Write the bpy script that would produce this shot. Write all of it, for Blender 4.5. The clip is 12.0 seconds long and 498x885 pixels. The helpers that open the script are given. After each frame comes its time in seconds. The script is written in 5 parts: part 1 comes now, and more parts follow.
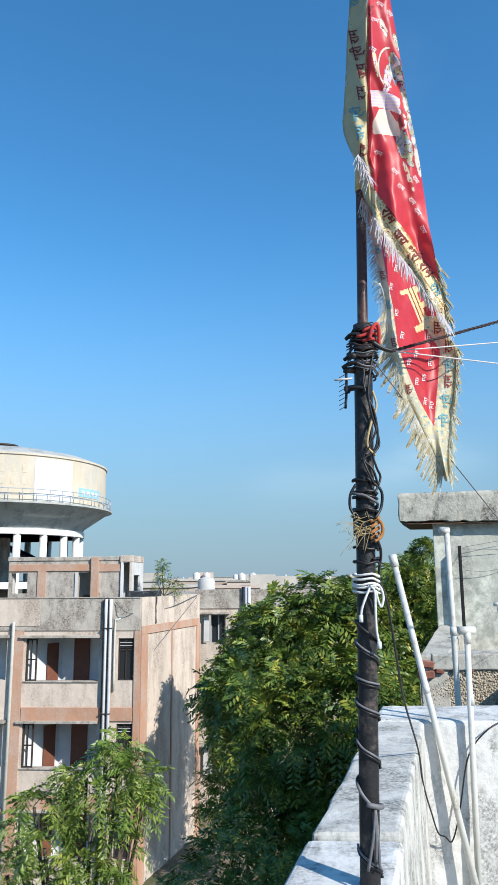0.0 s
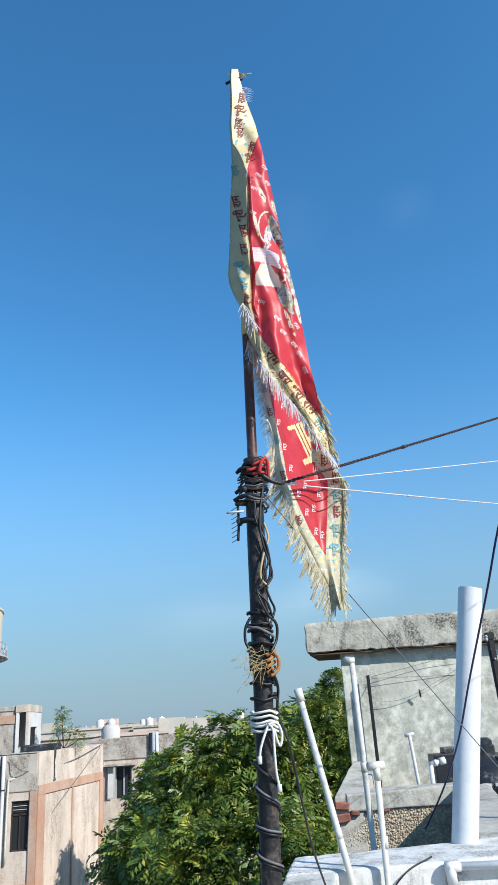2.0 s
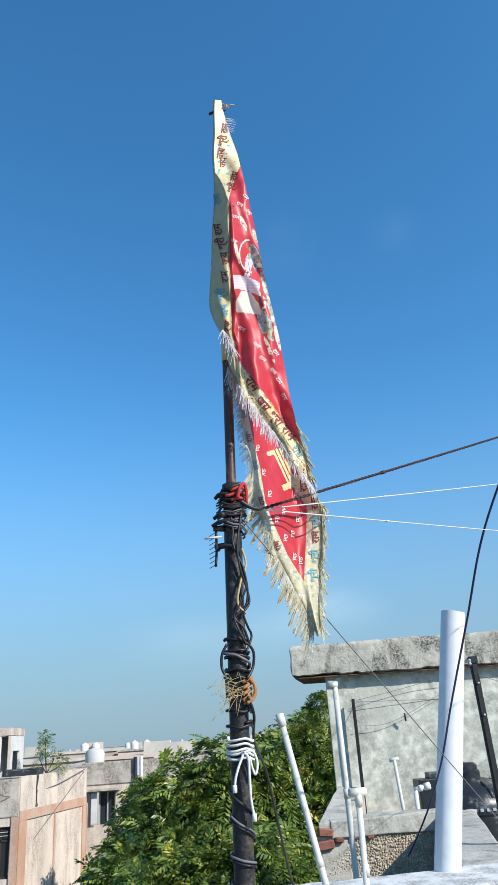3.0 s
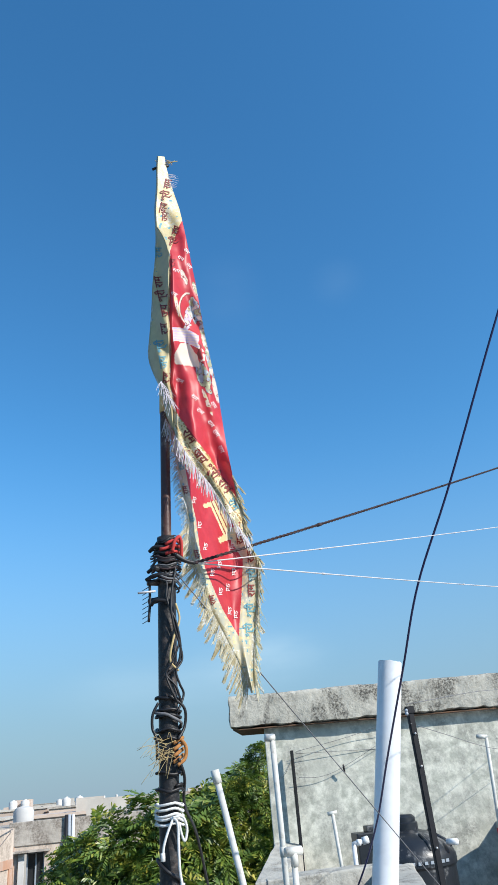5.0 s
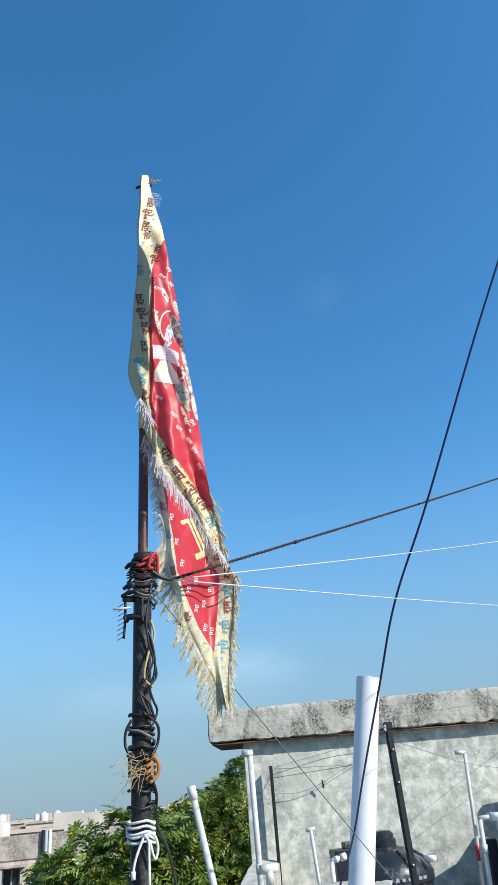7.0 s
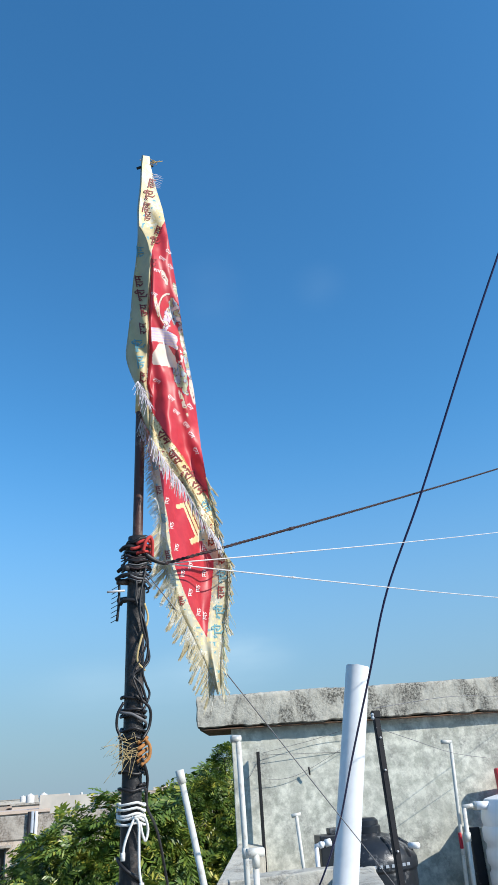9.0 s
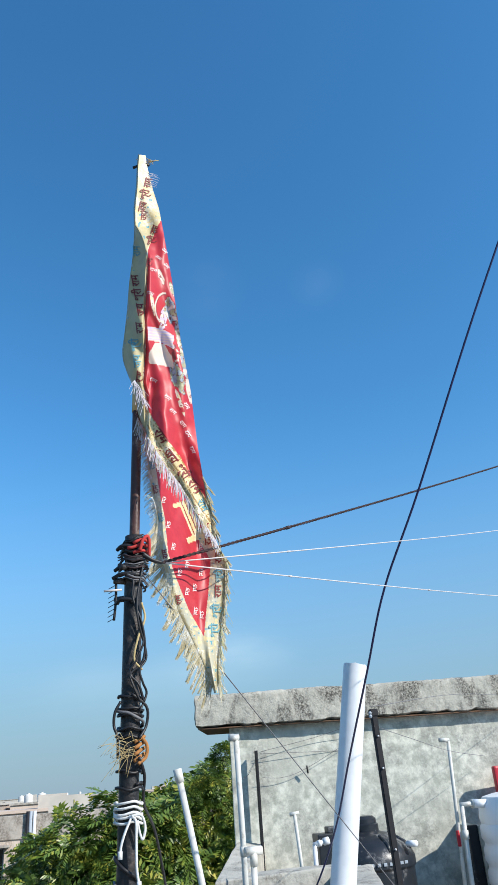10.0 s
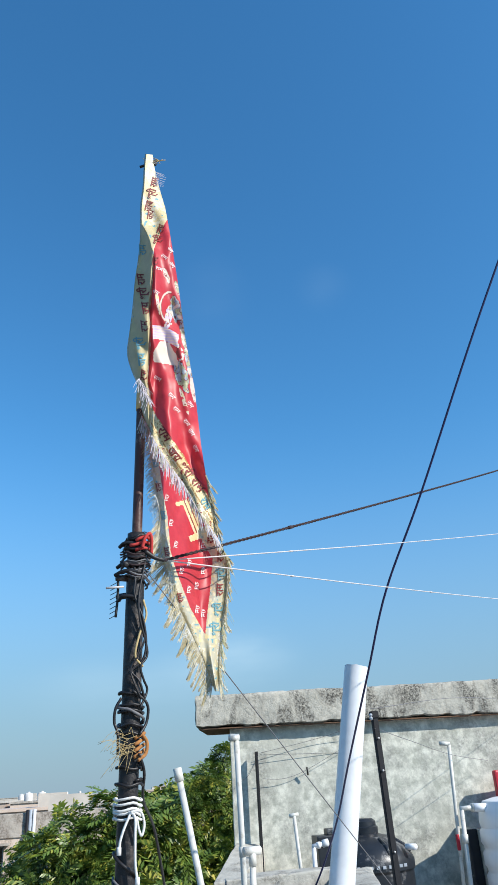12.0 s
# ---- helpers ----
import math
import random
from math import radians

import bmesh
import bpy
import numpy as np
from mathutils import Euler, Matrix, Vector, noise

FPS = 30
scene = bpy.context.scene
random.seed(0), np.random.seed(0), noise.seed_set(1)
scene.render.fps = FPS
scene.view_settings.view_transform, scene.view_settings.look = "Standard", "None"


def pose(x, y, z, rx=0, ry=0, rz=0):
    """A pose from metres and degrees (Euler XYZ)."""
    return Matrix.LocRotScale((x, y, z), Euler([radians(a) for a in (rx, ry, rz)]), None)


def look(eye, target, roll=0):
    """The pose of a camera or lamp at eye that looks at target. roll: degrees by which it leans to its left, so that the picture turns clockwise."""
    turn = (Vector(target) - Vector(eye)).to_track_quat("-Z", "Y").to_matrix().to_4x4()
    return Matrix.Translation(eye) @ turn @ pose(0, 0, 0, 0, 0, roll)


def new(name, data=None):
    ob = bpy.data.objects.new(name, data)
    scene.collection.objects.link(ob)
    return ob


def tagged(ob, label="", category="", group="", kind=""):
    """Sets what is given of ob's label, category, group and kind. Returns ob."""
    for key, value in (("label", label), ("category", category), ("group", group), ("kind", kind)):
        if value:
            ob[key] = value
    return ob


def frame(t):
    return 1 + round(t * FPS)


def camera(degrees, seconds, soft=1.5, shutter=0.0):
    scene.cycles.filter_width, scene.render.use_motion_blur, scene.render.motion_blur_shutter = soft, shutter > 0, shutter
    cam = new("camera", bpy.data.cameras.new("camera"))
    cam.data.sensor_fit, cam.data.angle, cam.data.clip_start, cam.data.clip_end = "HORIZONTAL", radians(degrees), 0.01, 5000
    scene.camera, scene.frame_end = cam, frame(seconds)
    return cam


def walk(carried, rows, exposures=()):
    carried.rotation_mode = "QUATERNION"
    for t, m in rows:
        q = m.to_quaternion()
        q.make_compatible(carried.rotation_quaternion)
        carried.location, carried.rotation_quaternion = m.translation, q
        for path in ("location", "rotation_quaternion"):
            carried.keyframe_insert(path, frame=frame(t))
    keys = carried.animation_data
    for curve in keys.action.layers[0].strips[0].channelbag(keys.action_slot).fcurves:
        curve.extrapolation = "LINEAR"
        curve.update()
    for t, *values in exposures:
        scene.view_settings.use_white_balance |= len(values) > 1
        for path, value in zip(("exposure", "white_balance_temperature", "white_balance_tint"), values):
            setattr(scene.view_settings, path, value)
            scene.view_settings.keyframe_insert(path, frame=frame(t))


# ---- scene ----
cam = camera(38.2, 12.0, soft=1.15)
PATH = [
    (0, (0.172, 0.34, 1.622), (0.073, 2.303, 1.991), -0.4),
    (0.2, (0.180, 0.342, 1.620), (0.143, 2.305, 2.004), -0.9),
    (0.5, (0.191, 0.345, 1.618), (0.184, 2.301, 2.033), -1.5),
    (0.7, (0.196, 0.346, 1.620), (0.232, 2.287, 2.099), -2.1),
    (1, (0.2, 0.346, 1.625), (0.333, 2.252, 2.218), -3.2),
    (1.2, (0.202, 0.342, 1.625), (0.384, 2.226, 2.270), -3.6),
    (1.5, (0.203, 0.331, 1.623), (0.387, 2.212, 2.278), -3.4),
    (2, (0.207, 0.315, 1.621), (0.377, 2.178, 2.33), -3.9),
    (2.5, (0.221, 0.297, 1.622), (0.407, 2.142, 2.369), -4.1),
    (2.7, (0.226, 0.297, 1.624), (0.412, 2.140, 2.378), -4.0),
    (4.3, (0.247, 0.297, 1.656), (0.591, 2.095, 2.462), -4.7),
    (4.5, (0.248, 0.297, 1.657), (0.569, 2.083, 2.498), -4.5),
    (5, (0.25, 0.285, 1.65), (0.612, 2.055, 2.508), -5.3),
    (5.5, (0.252, 0.279, 1.652), (0.62, 2.058, 2.488), -5.1),
    (6, (0.258, 0.27, 1.654), (0.634, 2.041, 2.503), -5.1),
    (6.5, (0.262, 0.267, 1.65), (0.673, 2.031, 2.499), -5.3),
    (7, (0.266, 0.257, 1.654), (0.669, 2.005, 2.539), -5.2),
    (7.5, (0.268, 0.259, 1.654), (0.694, 2.015, 2.511), -5.2),
    (7.7, (0.268, 0.260, 1.654), (0.683, 2.013, 2.524), -4.9),
    (9.3, (0.255, 0.272, 1.651), (0.680, 2.032, 2.500), -4.1),
    (9.5, (0.255, 0.272, 1.651), (0.684, 2.032, 2.497), -4.2),
    (10, (0.259, 0.269, 1.65), (0.688, 2.027, 2.502), -4.4),
    (10.5, (0.263, 0.27, 1.646), (0.705, 2.032, 2.483), -4.7),
    (11, (0.259, 0.274, 1.647), (0.698, 2.034, 2.491), -4.4),
    (11.5, (0.255, 0.276, 1.649), (0.674, 2.039, 2.495), -3.8),
    (12, (0.26, 0.267, 1.642), (0.678, 2.025, 2.498), -3.6),
]
walk(cam, [(t, look(eye, target, roll)) for t, eye, target, roll in PATH])

# ---- light ----
SUN = Vector((0.62, -0.56, 0.57)).normalized()
world = bpy.data.worlds.new("sky")
scene.world = world
world.use_nodes = True
wn, wl = world.node_tree.nodes, world.node_tree.links
sky = wn.new("ShaderNodeTexSky")
sky.sky_type, sky.sun_disc = "NISHITA", False
sky.sun_elevation = math.asin(SUN.z)
sky.sun_rotation = math.atan2(SUN.x, SUN.y)
sky.air_density, sky.dust_density, sky.ozone_density, sky.altitude = 1.0, 0.25, 4.0, 200
vivid = wn.new("ShaderNodeHueSaturation")
vivid.inputs["Saturation"].default_value = 1.2
wl.new(sky.outputs[0], vivid.inputs["Color"])
# a blue-grey haze veils the sky near the horizon
way = wn.new("ShaderNodeTexCoord")
sep = wn.new("ShaderNodeSeparateXYZ")
wl.new(way.outputs["Generated"], sep.inputs[0])
height = wn.new("ShaderNodeMapRange")
height.interpolation_type = "SMOOTHERSTEP"
height.inputs["From Min"].default_value, height.inputs["From Max"].default_value = -0.06, 0.50
height.inputs["To Min"].default_value, height.inputs["To Max"].default_value = 0.95, 0.0
wl.new(sep.outputs[2], height.inputs["Value"])
haze = wn.new("ShaderNodeMix")
haze.data_type = "RGBA"
haze.inputs[7].default_value = (1.45, 1.70, 2.42, 1)
wl.new(height.outputs[0], haze.inputs[0])
wl.new(vivid.outputs[0], haze.inputs[6])
# thin, low cloud
cl = wn.new("ShaderNodeTexNoise")
cl.inputs["Scale"].default_value, cl.inputs["Detail"].default_value = 3.4, 5
mapping = wn.new("ShaderNodeMapping")
mapping.inputs["Scale"].default_value = (1, 1, 3.2)
mapping.inputs["Location"].default_value = (0.35, 0.1, 0.2)
wl.new(way.outputs["Generated"], mapping.inputs[0])
wl.new(mapping.outputs[0], cl.inputs["Vector"])
torn = wn.new("ShaderNodeMapRange")
torn.inputs["From Min"].default_value, torn.inputs["From Max"].default_value = 0.32, 0.72
wl.new(cl.outputs[0], torn.inputs["Value"])
cloud = wn.new("ShaderNodeMix")
cloud.data_type = "RGBA"
cloud.inputs[7].default_value = (4.0, 4.1, 4.9, 1)
total = None
for bearing, spread, amount in (((0.187, 0.971, 0.155), (10.5, 10.5, 22), 0.55), ((0.06, 0.985, 0.12), (7, 7, 22), 0.25),
                                ((0.293, 0.744, 0.600), (26, 26, 34), 0.045), ((0.149, 0.785, 0.601), (20, 20, 17), 0.05)):
    off = wn.new("ShaderNodeVectorMath")
    off.operation = "SUBTRACT"
    off.inputs[1].default_value = bearing
    wl.new(way.outputs["Generated"], off.inputs[0])
    wide = wn.new("ShaderNodeVectorMath")
    wide.operation = "MULTIPLY"
    wide.inputs[1].default_value = spread
    wl.new(off.outputs[0], wide.inputs[0])
    far = wn.new("ShaderNodeVectorMath")
    far.operation = "LENGTH"
    wl.new(wide.outputs[0], far.inputs[0])
    bank = wn.new("ShaderNodeMapRange")
    bank.interpolation_type = "SMOOTHSTEP"
    bank.inputs["From Min"].default_value, bank.inputs["From Max"].default_value = 0.0, 1.25
    bank.inputs["To Min"].default_value, bank.inputs["To Max"].default_value = amount, 0.0
    wl.new(far.outputs["Value"], bank.inputs["Value"])
    add = wn.new("ShaderNodeMath")
    add.operation = "ADD"
    wl.new(bank.outputs[0], add.inputs[0])
    if total:
        wl.new(total, add.inputs[1])
    else:
        add.inputs[1].default_value = 0.0
    total = add.outputs[0]
veil = wn.new("ShaderNodeMath")
veil.operation = "MULTIPLY"
wl.new(torn.outputs[0], veil.inputs[0])
wl.new(total, veil.inputs[1])
wl.new(veil.outputs[0], cloud.inputs[0])
wl.new(haze.outputs[2], cloud.inputs[6])
cast = wn.new("ShaderNodeMix")
cast.data_type, cast.blend_type = "RGBA", "MULTIPLY"
cast.inputs[0].default_value = 1.0
cast.inputs[7].default_value = (0.80, 1.02, 0.965, 1)
wl.new(cloud.outputs[2], cast.inputs[6])
wl.new(cast.outputs[2], wn["Background"].inputs[0])
wn["Background"].inputs[1].default_value = 0.167
lamp = bpy.data.lights.new("sun", "SUN")
lamp.energy, lamp.angle, lamp.color = 4.4, radians(0.53), (1.0, 0.95, 0.87)
sun = new("sun", lamp)
sun.matrix_world = look(SUN * 60, (0, 0, 0))
scene.view_settings.exposure = 0.45


# ---- materials ----
def mat(name, c1, c2, scale=6.0, rough=0.8, bump=0.25, stain=None, amount=0.0, stain_scale=1.3, stretch=1.0,
        metal=0.0, vary=0.0, big=0.25, contrast=0.12, spec=0.4, trans=0.0, soft=0.08):
    """Two colours mixed by grain and by broad patches, an optional stain, relief, and a random shift per object."""
    m = bpy.data.materials.new(name)
    m.use_nodes = True
    n, l = m.node_tree.nodes, m.node_tree.links
    b = n["Principled BSDF"]
    geo = n.new("ShaderNodeNewGeometry")

    def noise_of(s, detail, zs=1.0):
        mp = n.new("ShaderNodeVectorMath")
        mp.operation = "MULTIPLY"
        mp.inputs[1].default_value = (s, s, s * zs)
        l.new(geo.outputs["Position"], mp.inputs[0])
        t = n.new("ShaderNodeTexNoise")
        t.inputs["Scale"].default_value, t.inputs["Detail"].default_value = 1.0, detail
        t.inputs["Roughness"].default_value = 0.62
        l.new(mp.outputs[0], t.inputs["Vector"])
        return t.outputs["Fac"]

    def ramp(fac, a, c):
        r = n.new("ShaderNodeMapRange")
        r.inputs["From Min"].default_value, r.inputs["From Max"].default_value = a, c
        l.new(fac, r.inputs["Value"])
        return r.outputs[0]

    def mix(fac, a, c, kind="MIX"):
        x = n.new("ShaderNodeMix")
        x.data_type, x.blend_type = "RGBA", kind
        for sock, v in ((x.inputs[0], fac), (x.inputs[6], a), (x.inputs[7], c)):
            if isinstance(v, (int, float)):
                sock.default_value = v
            elif isinstance(v, tuple):
                sock.default_value = (*v, 1)
            else:
                l.new(v, sock)
        return x.outputs[2]

    fine = noise_of(scale, 8)
    broad = noise_of(scale * big, 4, stretch)
    col = mix(ramp(fine, 0.5 - contrast * 2, 0.5 + contrast * 2), c1, c2)
    dark = tuple(c * 0.72 for c in c1)
    col = mix(ramp(broad, 0.48, 0.72), col, mix(0.5, dark, c2))
    if stain:
        s1 = ramp(noise_of(stain_scale, 9, stretch), 0.76 - amount - soft / 2, 0.76 - amount + soft / 2)
        s2 = ramp(noise_of(stain_scale * 9, 10), 0.48 - soft, 0.48 + soft)
        mul = n.new("ShaderNodeMath")
        mul.operation = "MULTIPLY"
        l.new(s1, mul.inputs[0])
        l.new(s2, mul.inputs[1])
        col = mix(mul.outputs[0], col, stain)
    if vary:
        info = n.new("ShaderNodeObjectInfo")
        hsv = n.new("ShaderNodeHueSaturation")
        l.new(ramp(info.outputs["Random"], 0, 1), hsv.inputs["Value"])
        r = hsv.inputs["Value"].links[0].from_node
        r.inputs["To Min"].default_value, r.inputs["To Max"].default_value = 1 - vary, 1 + vary
        l.new(col, hsv.inputs["Color"])
        col = hsv.outputs[0]
    l.new(col, b.inputs["Base Color"])
    b.inputs["Roughness"].default_value, b.inputs["Metallic"].default_value = rough, metal
    b.inputs["Specular IOR Level"].default_value = spec
    if bump:
        bp = n.new("ShaderNodeBump")
        bp.inputs["Strength"].default_value, bp.inputs["Distance"].default_value = bump, 0.25 / scale
        l.new(fine, bp.inputs["Height"])
        l.new(bp.outputs[0], b.inputs["Normal"])
    if trans:
        t = n.new("ShaderNodeBsdfTranslucent")
        l.new(col, t.inputs[0])
        mx = n.new("ShaderNodeMixShader")
        mx.inputs[0].default_value = trans
        l.new(b.outputs[0], mx.inputs[1])
        l.new(t.outputs[0], mx.inputs[2])
        l.new(mx.outputs[0], n["Material Output"].inputs[0])
    return m


def leaf_mat(name, c1, c2, c3):
    """Foliage: a colour by leaf, some light through the blade."""
    m = bpy.data.materials.new(name)
    m.use_nodes = True
    n, l = m.node_tree.nodes, m.node_tree.links
    b = n["Principled BSDF"]
    geo = n.new("ShaderNodeNewGeometry")
    r = n.new("ShaderNodeValToRGB")
    r.color_ramp.elements[0].color, r.color_ramp.elements[1].color = (*c1, 1), (*c3, 1)
    e = r.color_ramp.elements.new(0.6)
    e.color = (*c2, 1)
    tip = n.new("ShaderNodeTexNoise")
    tip.inputs["Scale"].default_value, tip.inputs["Detail"].default_value = 3.2, 2
    l.new(geo.outputs["Position"], tip.inputs["Vector"])
    spread = n.new("ShaderNodeMapRange")
    spread.inputs["From Min"].default_value, spread.inputs["From Max"].default_value = 0.3, 0.7
    l.new(tip.outputs[0], spread.inputs["Value"])
    both = n.new("ShaderNodeMix")
    both.inputs[0].default_value = 0.45
    l.new(spread.outputs[0], both.inputs[2])
    l.new(geo.outputs["Random Per Island"], both.inputs[3])
    l.new(both.outputs[0], r.inputs[0])
    l.new(r.outputs[0], b.inputs["Base Color"])
    b.inputs["Roughness"].default_value = 0.42
    t = n.new("ShaderNodeBsdfTranslucent")
    l.new(r.outputs[0], t.inputs[0])
    mx = n.new("ShaderNodeMixShader")
    mx.inputs[0].default_value = 0.18
    l.new(b.outputs[0], mx.inputs[1])
    l.new(t.outputs[0], mx.inputs[2])
    l.new(mx.outputs[0], n["Material Output"].inputs[0])
    return m


WHITEWASH = mat("whitewash", (0.68, 0.68, 0.66), (0.57, 0.57, 0.55), 22, 0.9, 0.6, (0.24, 0.24, 0.225), 0.235, 9.0, contrast=0.08, stretch=0.5, soft=0.13)
WHITEWASH_OLD = mat("weathered_whitewash", (0.62, 0.61, 0.57), (0.47, 0.46, 0.42), 26, 0.92, 0.8, (0.15, 0.15, 0.135), 0.235, 8.0, stretch=0.45, soft=0.15)
CONCRETE = mat("grey_cement_plaster", (0.37, 0.38, 0.325), (0.66, 0.66, 0.575), 10, 0.92, 0.3, (0.22, 0.22, 0.20), 0.215, 5.0, contrast=0.055, big=0.2, stretch=0.7, soft=0.2)
SLAB = mat("weathered_slab_concrete", (0.50, 0.48, 0.415), (0.36, 0.345, 0.295), 24, 0.95, 0.9, (0.065, 0.06, 0.052), 0.245, 5.5, stretch=0.5, big=0.2, soft=0.13)
LEDGE = mat("pale_cement", (0.50, 0.48, 0.42), (0.36, 0.35, 0.31), 8, 0.95, 0.6, (0.16, 0.15, 0.13), 0.2, 6, soft=0.16)
SOFFIT = mat("rusty_soffit", (0.22, 0.12, 0.07), (0.12, 0.075, 0.05), 8, 0.95, 0.6)
GRAVEL = mat("gravel_stone", (0.60, 0.52, 0.40), (0.42, 0.35, 0.26), 30, 0.9, 0.3, (0.24, 0.18, 0.13), 0.24, 16, soft=0.12)
BED = mat("gravel_bed", (0.46, 0.40, 0.31), (0.34, 0.29, 0.22), 30, 0.95, 0.6)
BRICK = mat("broken_brick", (0.25, 0.10, 0.07), (0.17, 0.07, 0.05), 30, 0.95, 0.7, vary=0.2)
PVC = mat("white_pvc", (0.66, 0.68, 0.70), (0.62, 0.64, 0.66), 20, 0.32, 0.03, (0.55, 0.54, 0.50), 0.10, 5)
PVC_OLD = mat("aged_pvc", (0.60, 0.60, 0.56), (0.52, 0.52, 0.48), 25, 0.45, 0.05, (0.4, 0.38, 0.33), 0.14, 9)
GREYPVC = mat("grey_pipe", (0.36, 0.40, 0.45), (0.30, 0.34, 0.38), 25, 0.5, 0.05)
BLACKPAINT = mat("old_black_paint", (0.009, 0.009, 0.011), (0.018, 0.017, 0.018), 24, 0.5, 0.6, (0.085, 0.065, 0.055), 0.2, 9)
BLACKIRON = mat("black_iron", (0.006, 0.007, 0.010), (0.010, 0.010, 0.013), 20, 0.7, 0.2)
BROWNPIPE = mat("brown_painted_pipe", (0.050, 0.020, 0.016), (0.085, 0.035, 0.026), 14, 0.45, 0.2, (0.22, 0.16, 0.12), 0.19, 8)
BLACKPLASTIC = mat("black_plastic", (0.012, 0.015, 0.020), (0.020, 0.024, 0.030), 12, 0.38, 0.08, (0.16, 0.16, 0.16), 0.16, 5)
WHITEPLASTIC = mat("white_plastic", (0.80, 0.82, 0.84), (0.74, 0.76, 0.78), 9, 0.4, 0.05)
REDPLASTIC = mat("red_plastic", (0.50, 0.03, 0.045), (0.42, 0.02, 0.035), 12, 0.4, 0.05)
CABLE = mat("black_cable", (0.010, 0.010, 0.012), (0.020, 0.019, 0.021), 40, 0.45, 0.1)
GREYCABLE = mat("grey_cable", (0.19, 0.19, 0.20), (0.10, 0.10, 0.108), 60, 0.6, 0.1)
BLUECABLE = mat("dark_blue_cable", (0.012, 0.012, 0.06), (0.016, 0.016, 0.08), 30, 0.4, 0.05)
ROPEWIRE = mat("brown_twisted_rope", (0.055, 0.032, 0.034), (0.025, 0.016, 0.018), 160, 0.9, 0.6)
STEELWIRE = mat("pale_steel_wire", (0.62, 0.60, 0.60), (0.5, 0.48, 0.48), 60, 0.5, 0.1)
WHITEROPE = mat("white_cotton_rope", (0.74, 0.74, 0.72), (0.6, 0.6, 0.58), 120, 0.95, 0.7)
ORANGEROPE = mat("orange_rope", (0.44, 0.20, 0.065), (0.26, 0.11, 0.035), 110, 0.95, 0.7)
STRAW = mat("frayed_straw", (0.52, 0.40, 0.20), (0.40, 0.30, 0.14), 90, 0.9, 0.2)
REDCLOTH = mat("red_rag", (0.55, 0.06, 0.05), (0.40, 0.03, 0.03), 60, 0.9, 0.4)


# ---- mesh tools ----
def mesh_of(verts, faces, smooth=False):
    me = bpy.data.meshes.new("mesh")
    me.from_pydata([tuple(v) for v in verts], [], faces)
    if smooth:
        me.polygons.foreach_set("use_smooth", [True] * len(me.polygons))
    me.update()
    return me


def boxes_mesh(boxes, bevel=0.0):
    """One mesh from (x0, x1, y0, y1, z0, z1) blocks."""
    bm = bmesh.new()
    for x0, x1, y0, y1, z0, z1 in boxes:
        bmesh.ops.create_cube(bm, size=1, matrix=Matrix.LocRotScale(((x0 + x1) / 2, (y0 + y1) / 2, (z0 + z1) / 2), None, (x1 - x0, y1 - y0, z1 - z0)))
    if bevel:
        bmesh.ops.bevel(bm, geom=bm.edges[:], offset=bevel, segments=2, affect="EDGES", profile=0.6)
    return bm_mesh(bm)


def bm_mesh(bm, smooth=False):
    bmesh.ops.recalc_face_normals(bm, faces=bm.faces[:])
    me = bpy.data.meshes.new("mesh")
    bm.to_mesh(me)
    bm.free()
    if smooth:
        me.polygons.foreach_set("use_smooth", [True] * len(me.polygons))
    return me


def prism_mesh(poly, z0, z1, bevel=0.0, tops=None, rough=0.0, cuts=0):
    """A block on a plan polygon; tops gives each corner its own height; rough wears its edges."""
    bm = bmesh.new()
    lo = [bm.verts.new((x, y, z0)) for x, y in poly]
    hi = [bm.verts.new((x, y, tops[i] if tops else z1)) for i, (x, y) in enumerate(poly)]
    k = len(poly)
    bm.faces.new(lo[::-1])
    bm.faces.new(hi)
    for i in range(k):
        bm.faces.new((lo[i], lo[(i + 1) % k], hi[(i + 1) % k], hi[i]))
    if bevel:
        bmesh.ops.bevel(bm, geom=bm.edges[:], offset=bevel, segments=3, affect="EDGES", profile=0.6)
    if cuts:
        long_edges = [e for e in bm.edges if e.calc_length() > 0.25]
        bmesh.ops.subdivide_edges(bm, edges=long_edges, cuts=cuts, use_grid_fill=True)
        bmesh.ops.triangulate(bm, faces=[f for f in bm.faces if len(f.verts) > 4])
    if rough:
        for v in bm.verts:
            v.co += (noise.noise_vector(v.co * 5.3) * 0.6 + noise.noise_vector(v.co * 17) * 0.4) * rough
    return bm_mesh(bm)


def tube_mesh(pts, r, sides=8, r2=None, closed_ends=True):
    """A tube along points, with radius r (to r2 at its end)."""
    pts = [Vector(p) for p in pts]
    verts, faces = [], []
    side = None
    for i, p in enumerate(pts):
        d = (pts[min(i + 1, len(pts) - 1)] - pts[max(i - 1, 0)]).normalized()
        if side is None:
            side = d.cross(Vector((0.31, 0.87, 0.38))).normalized()
        side = (side - d * side.dot(d)).normalized()
        up = d.cross(side)
        rr = r if r2 is None else r + (r2 - r) * i / (len(pts) - 1)
        for k in range(sides):
            a = 2 * math.pi * k / sides
            verts.append(p + (side * math.cos(a) + up * math.sin(a)) * rr)
    for i in range(len(pts) - 1):
        for k in range(sides):
            a, b = i * sides + k, i * sides + (k + 1) % sides
            faces.append((a, b, b + sides, a + sides))
    if closed_ends:
        faces.append(tuple(range(sides))[::-1])
        faces.append(tuple(range((len(pts) - 1) * sides, len(pts) * sides)))
    return mesh_of(verts, faces, True)


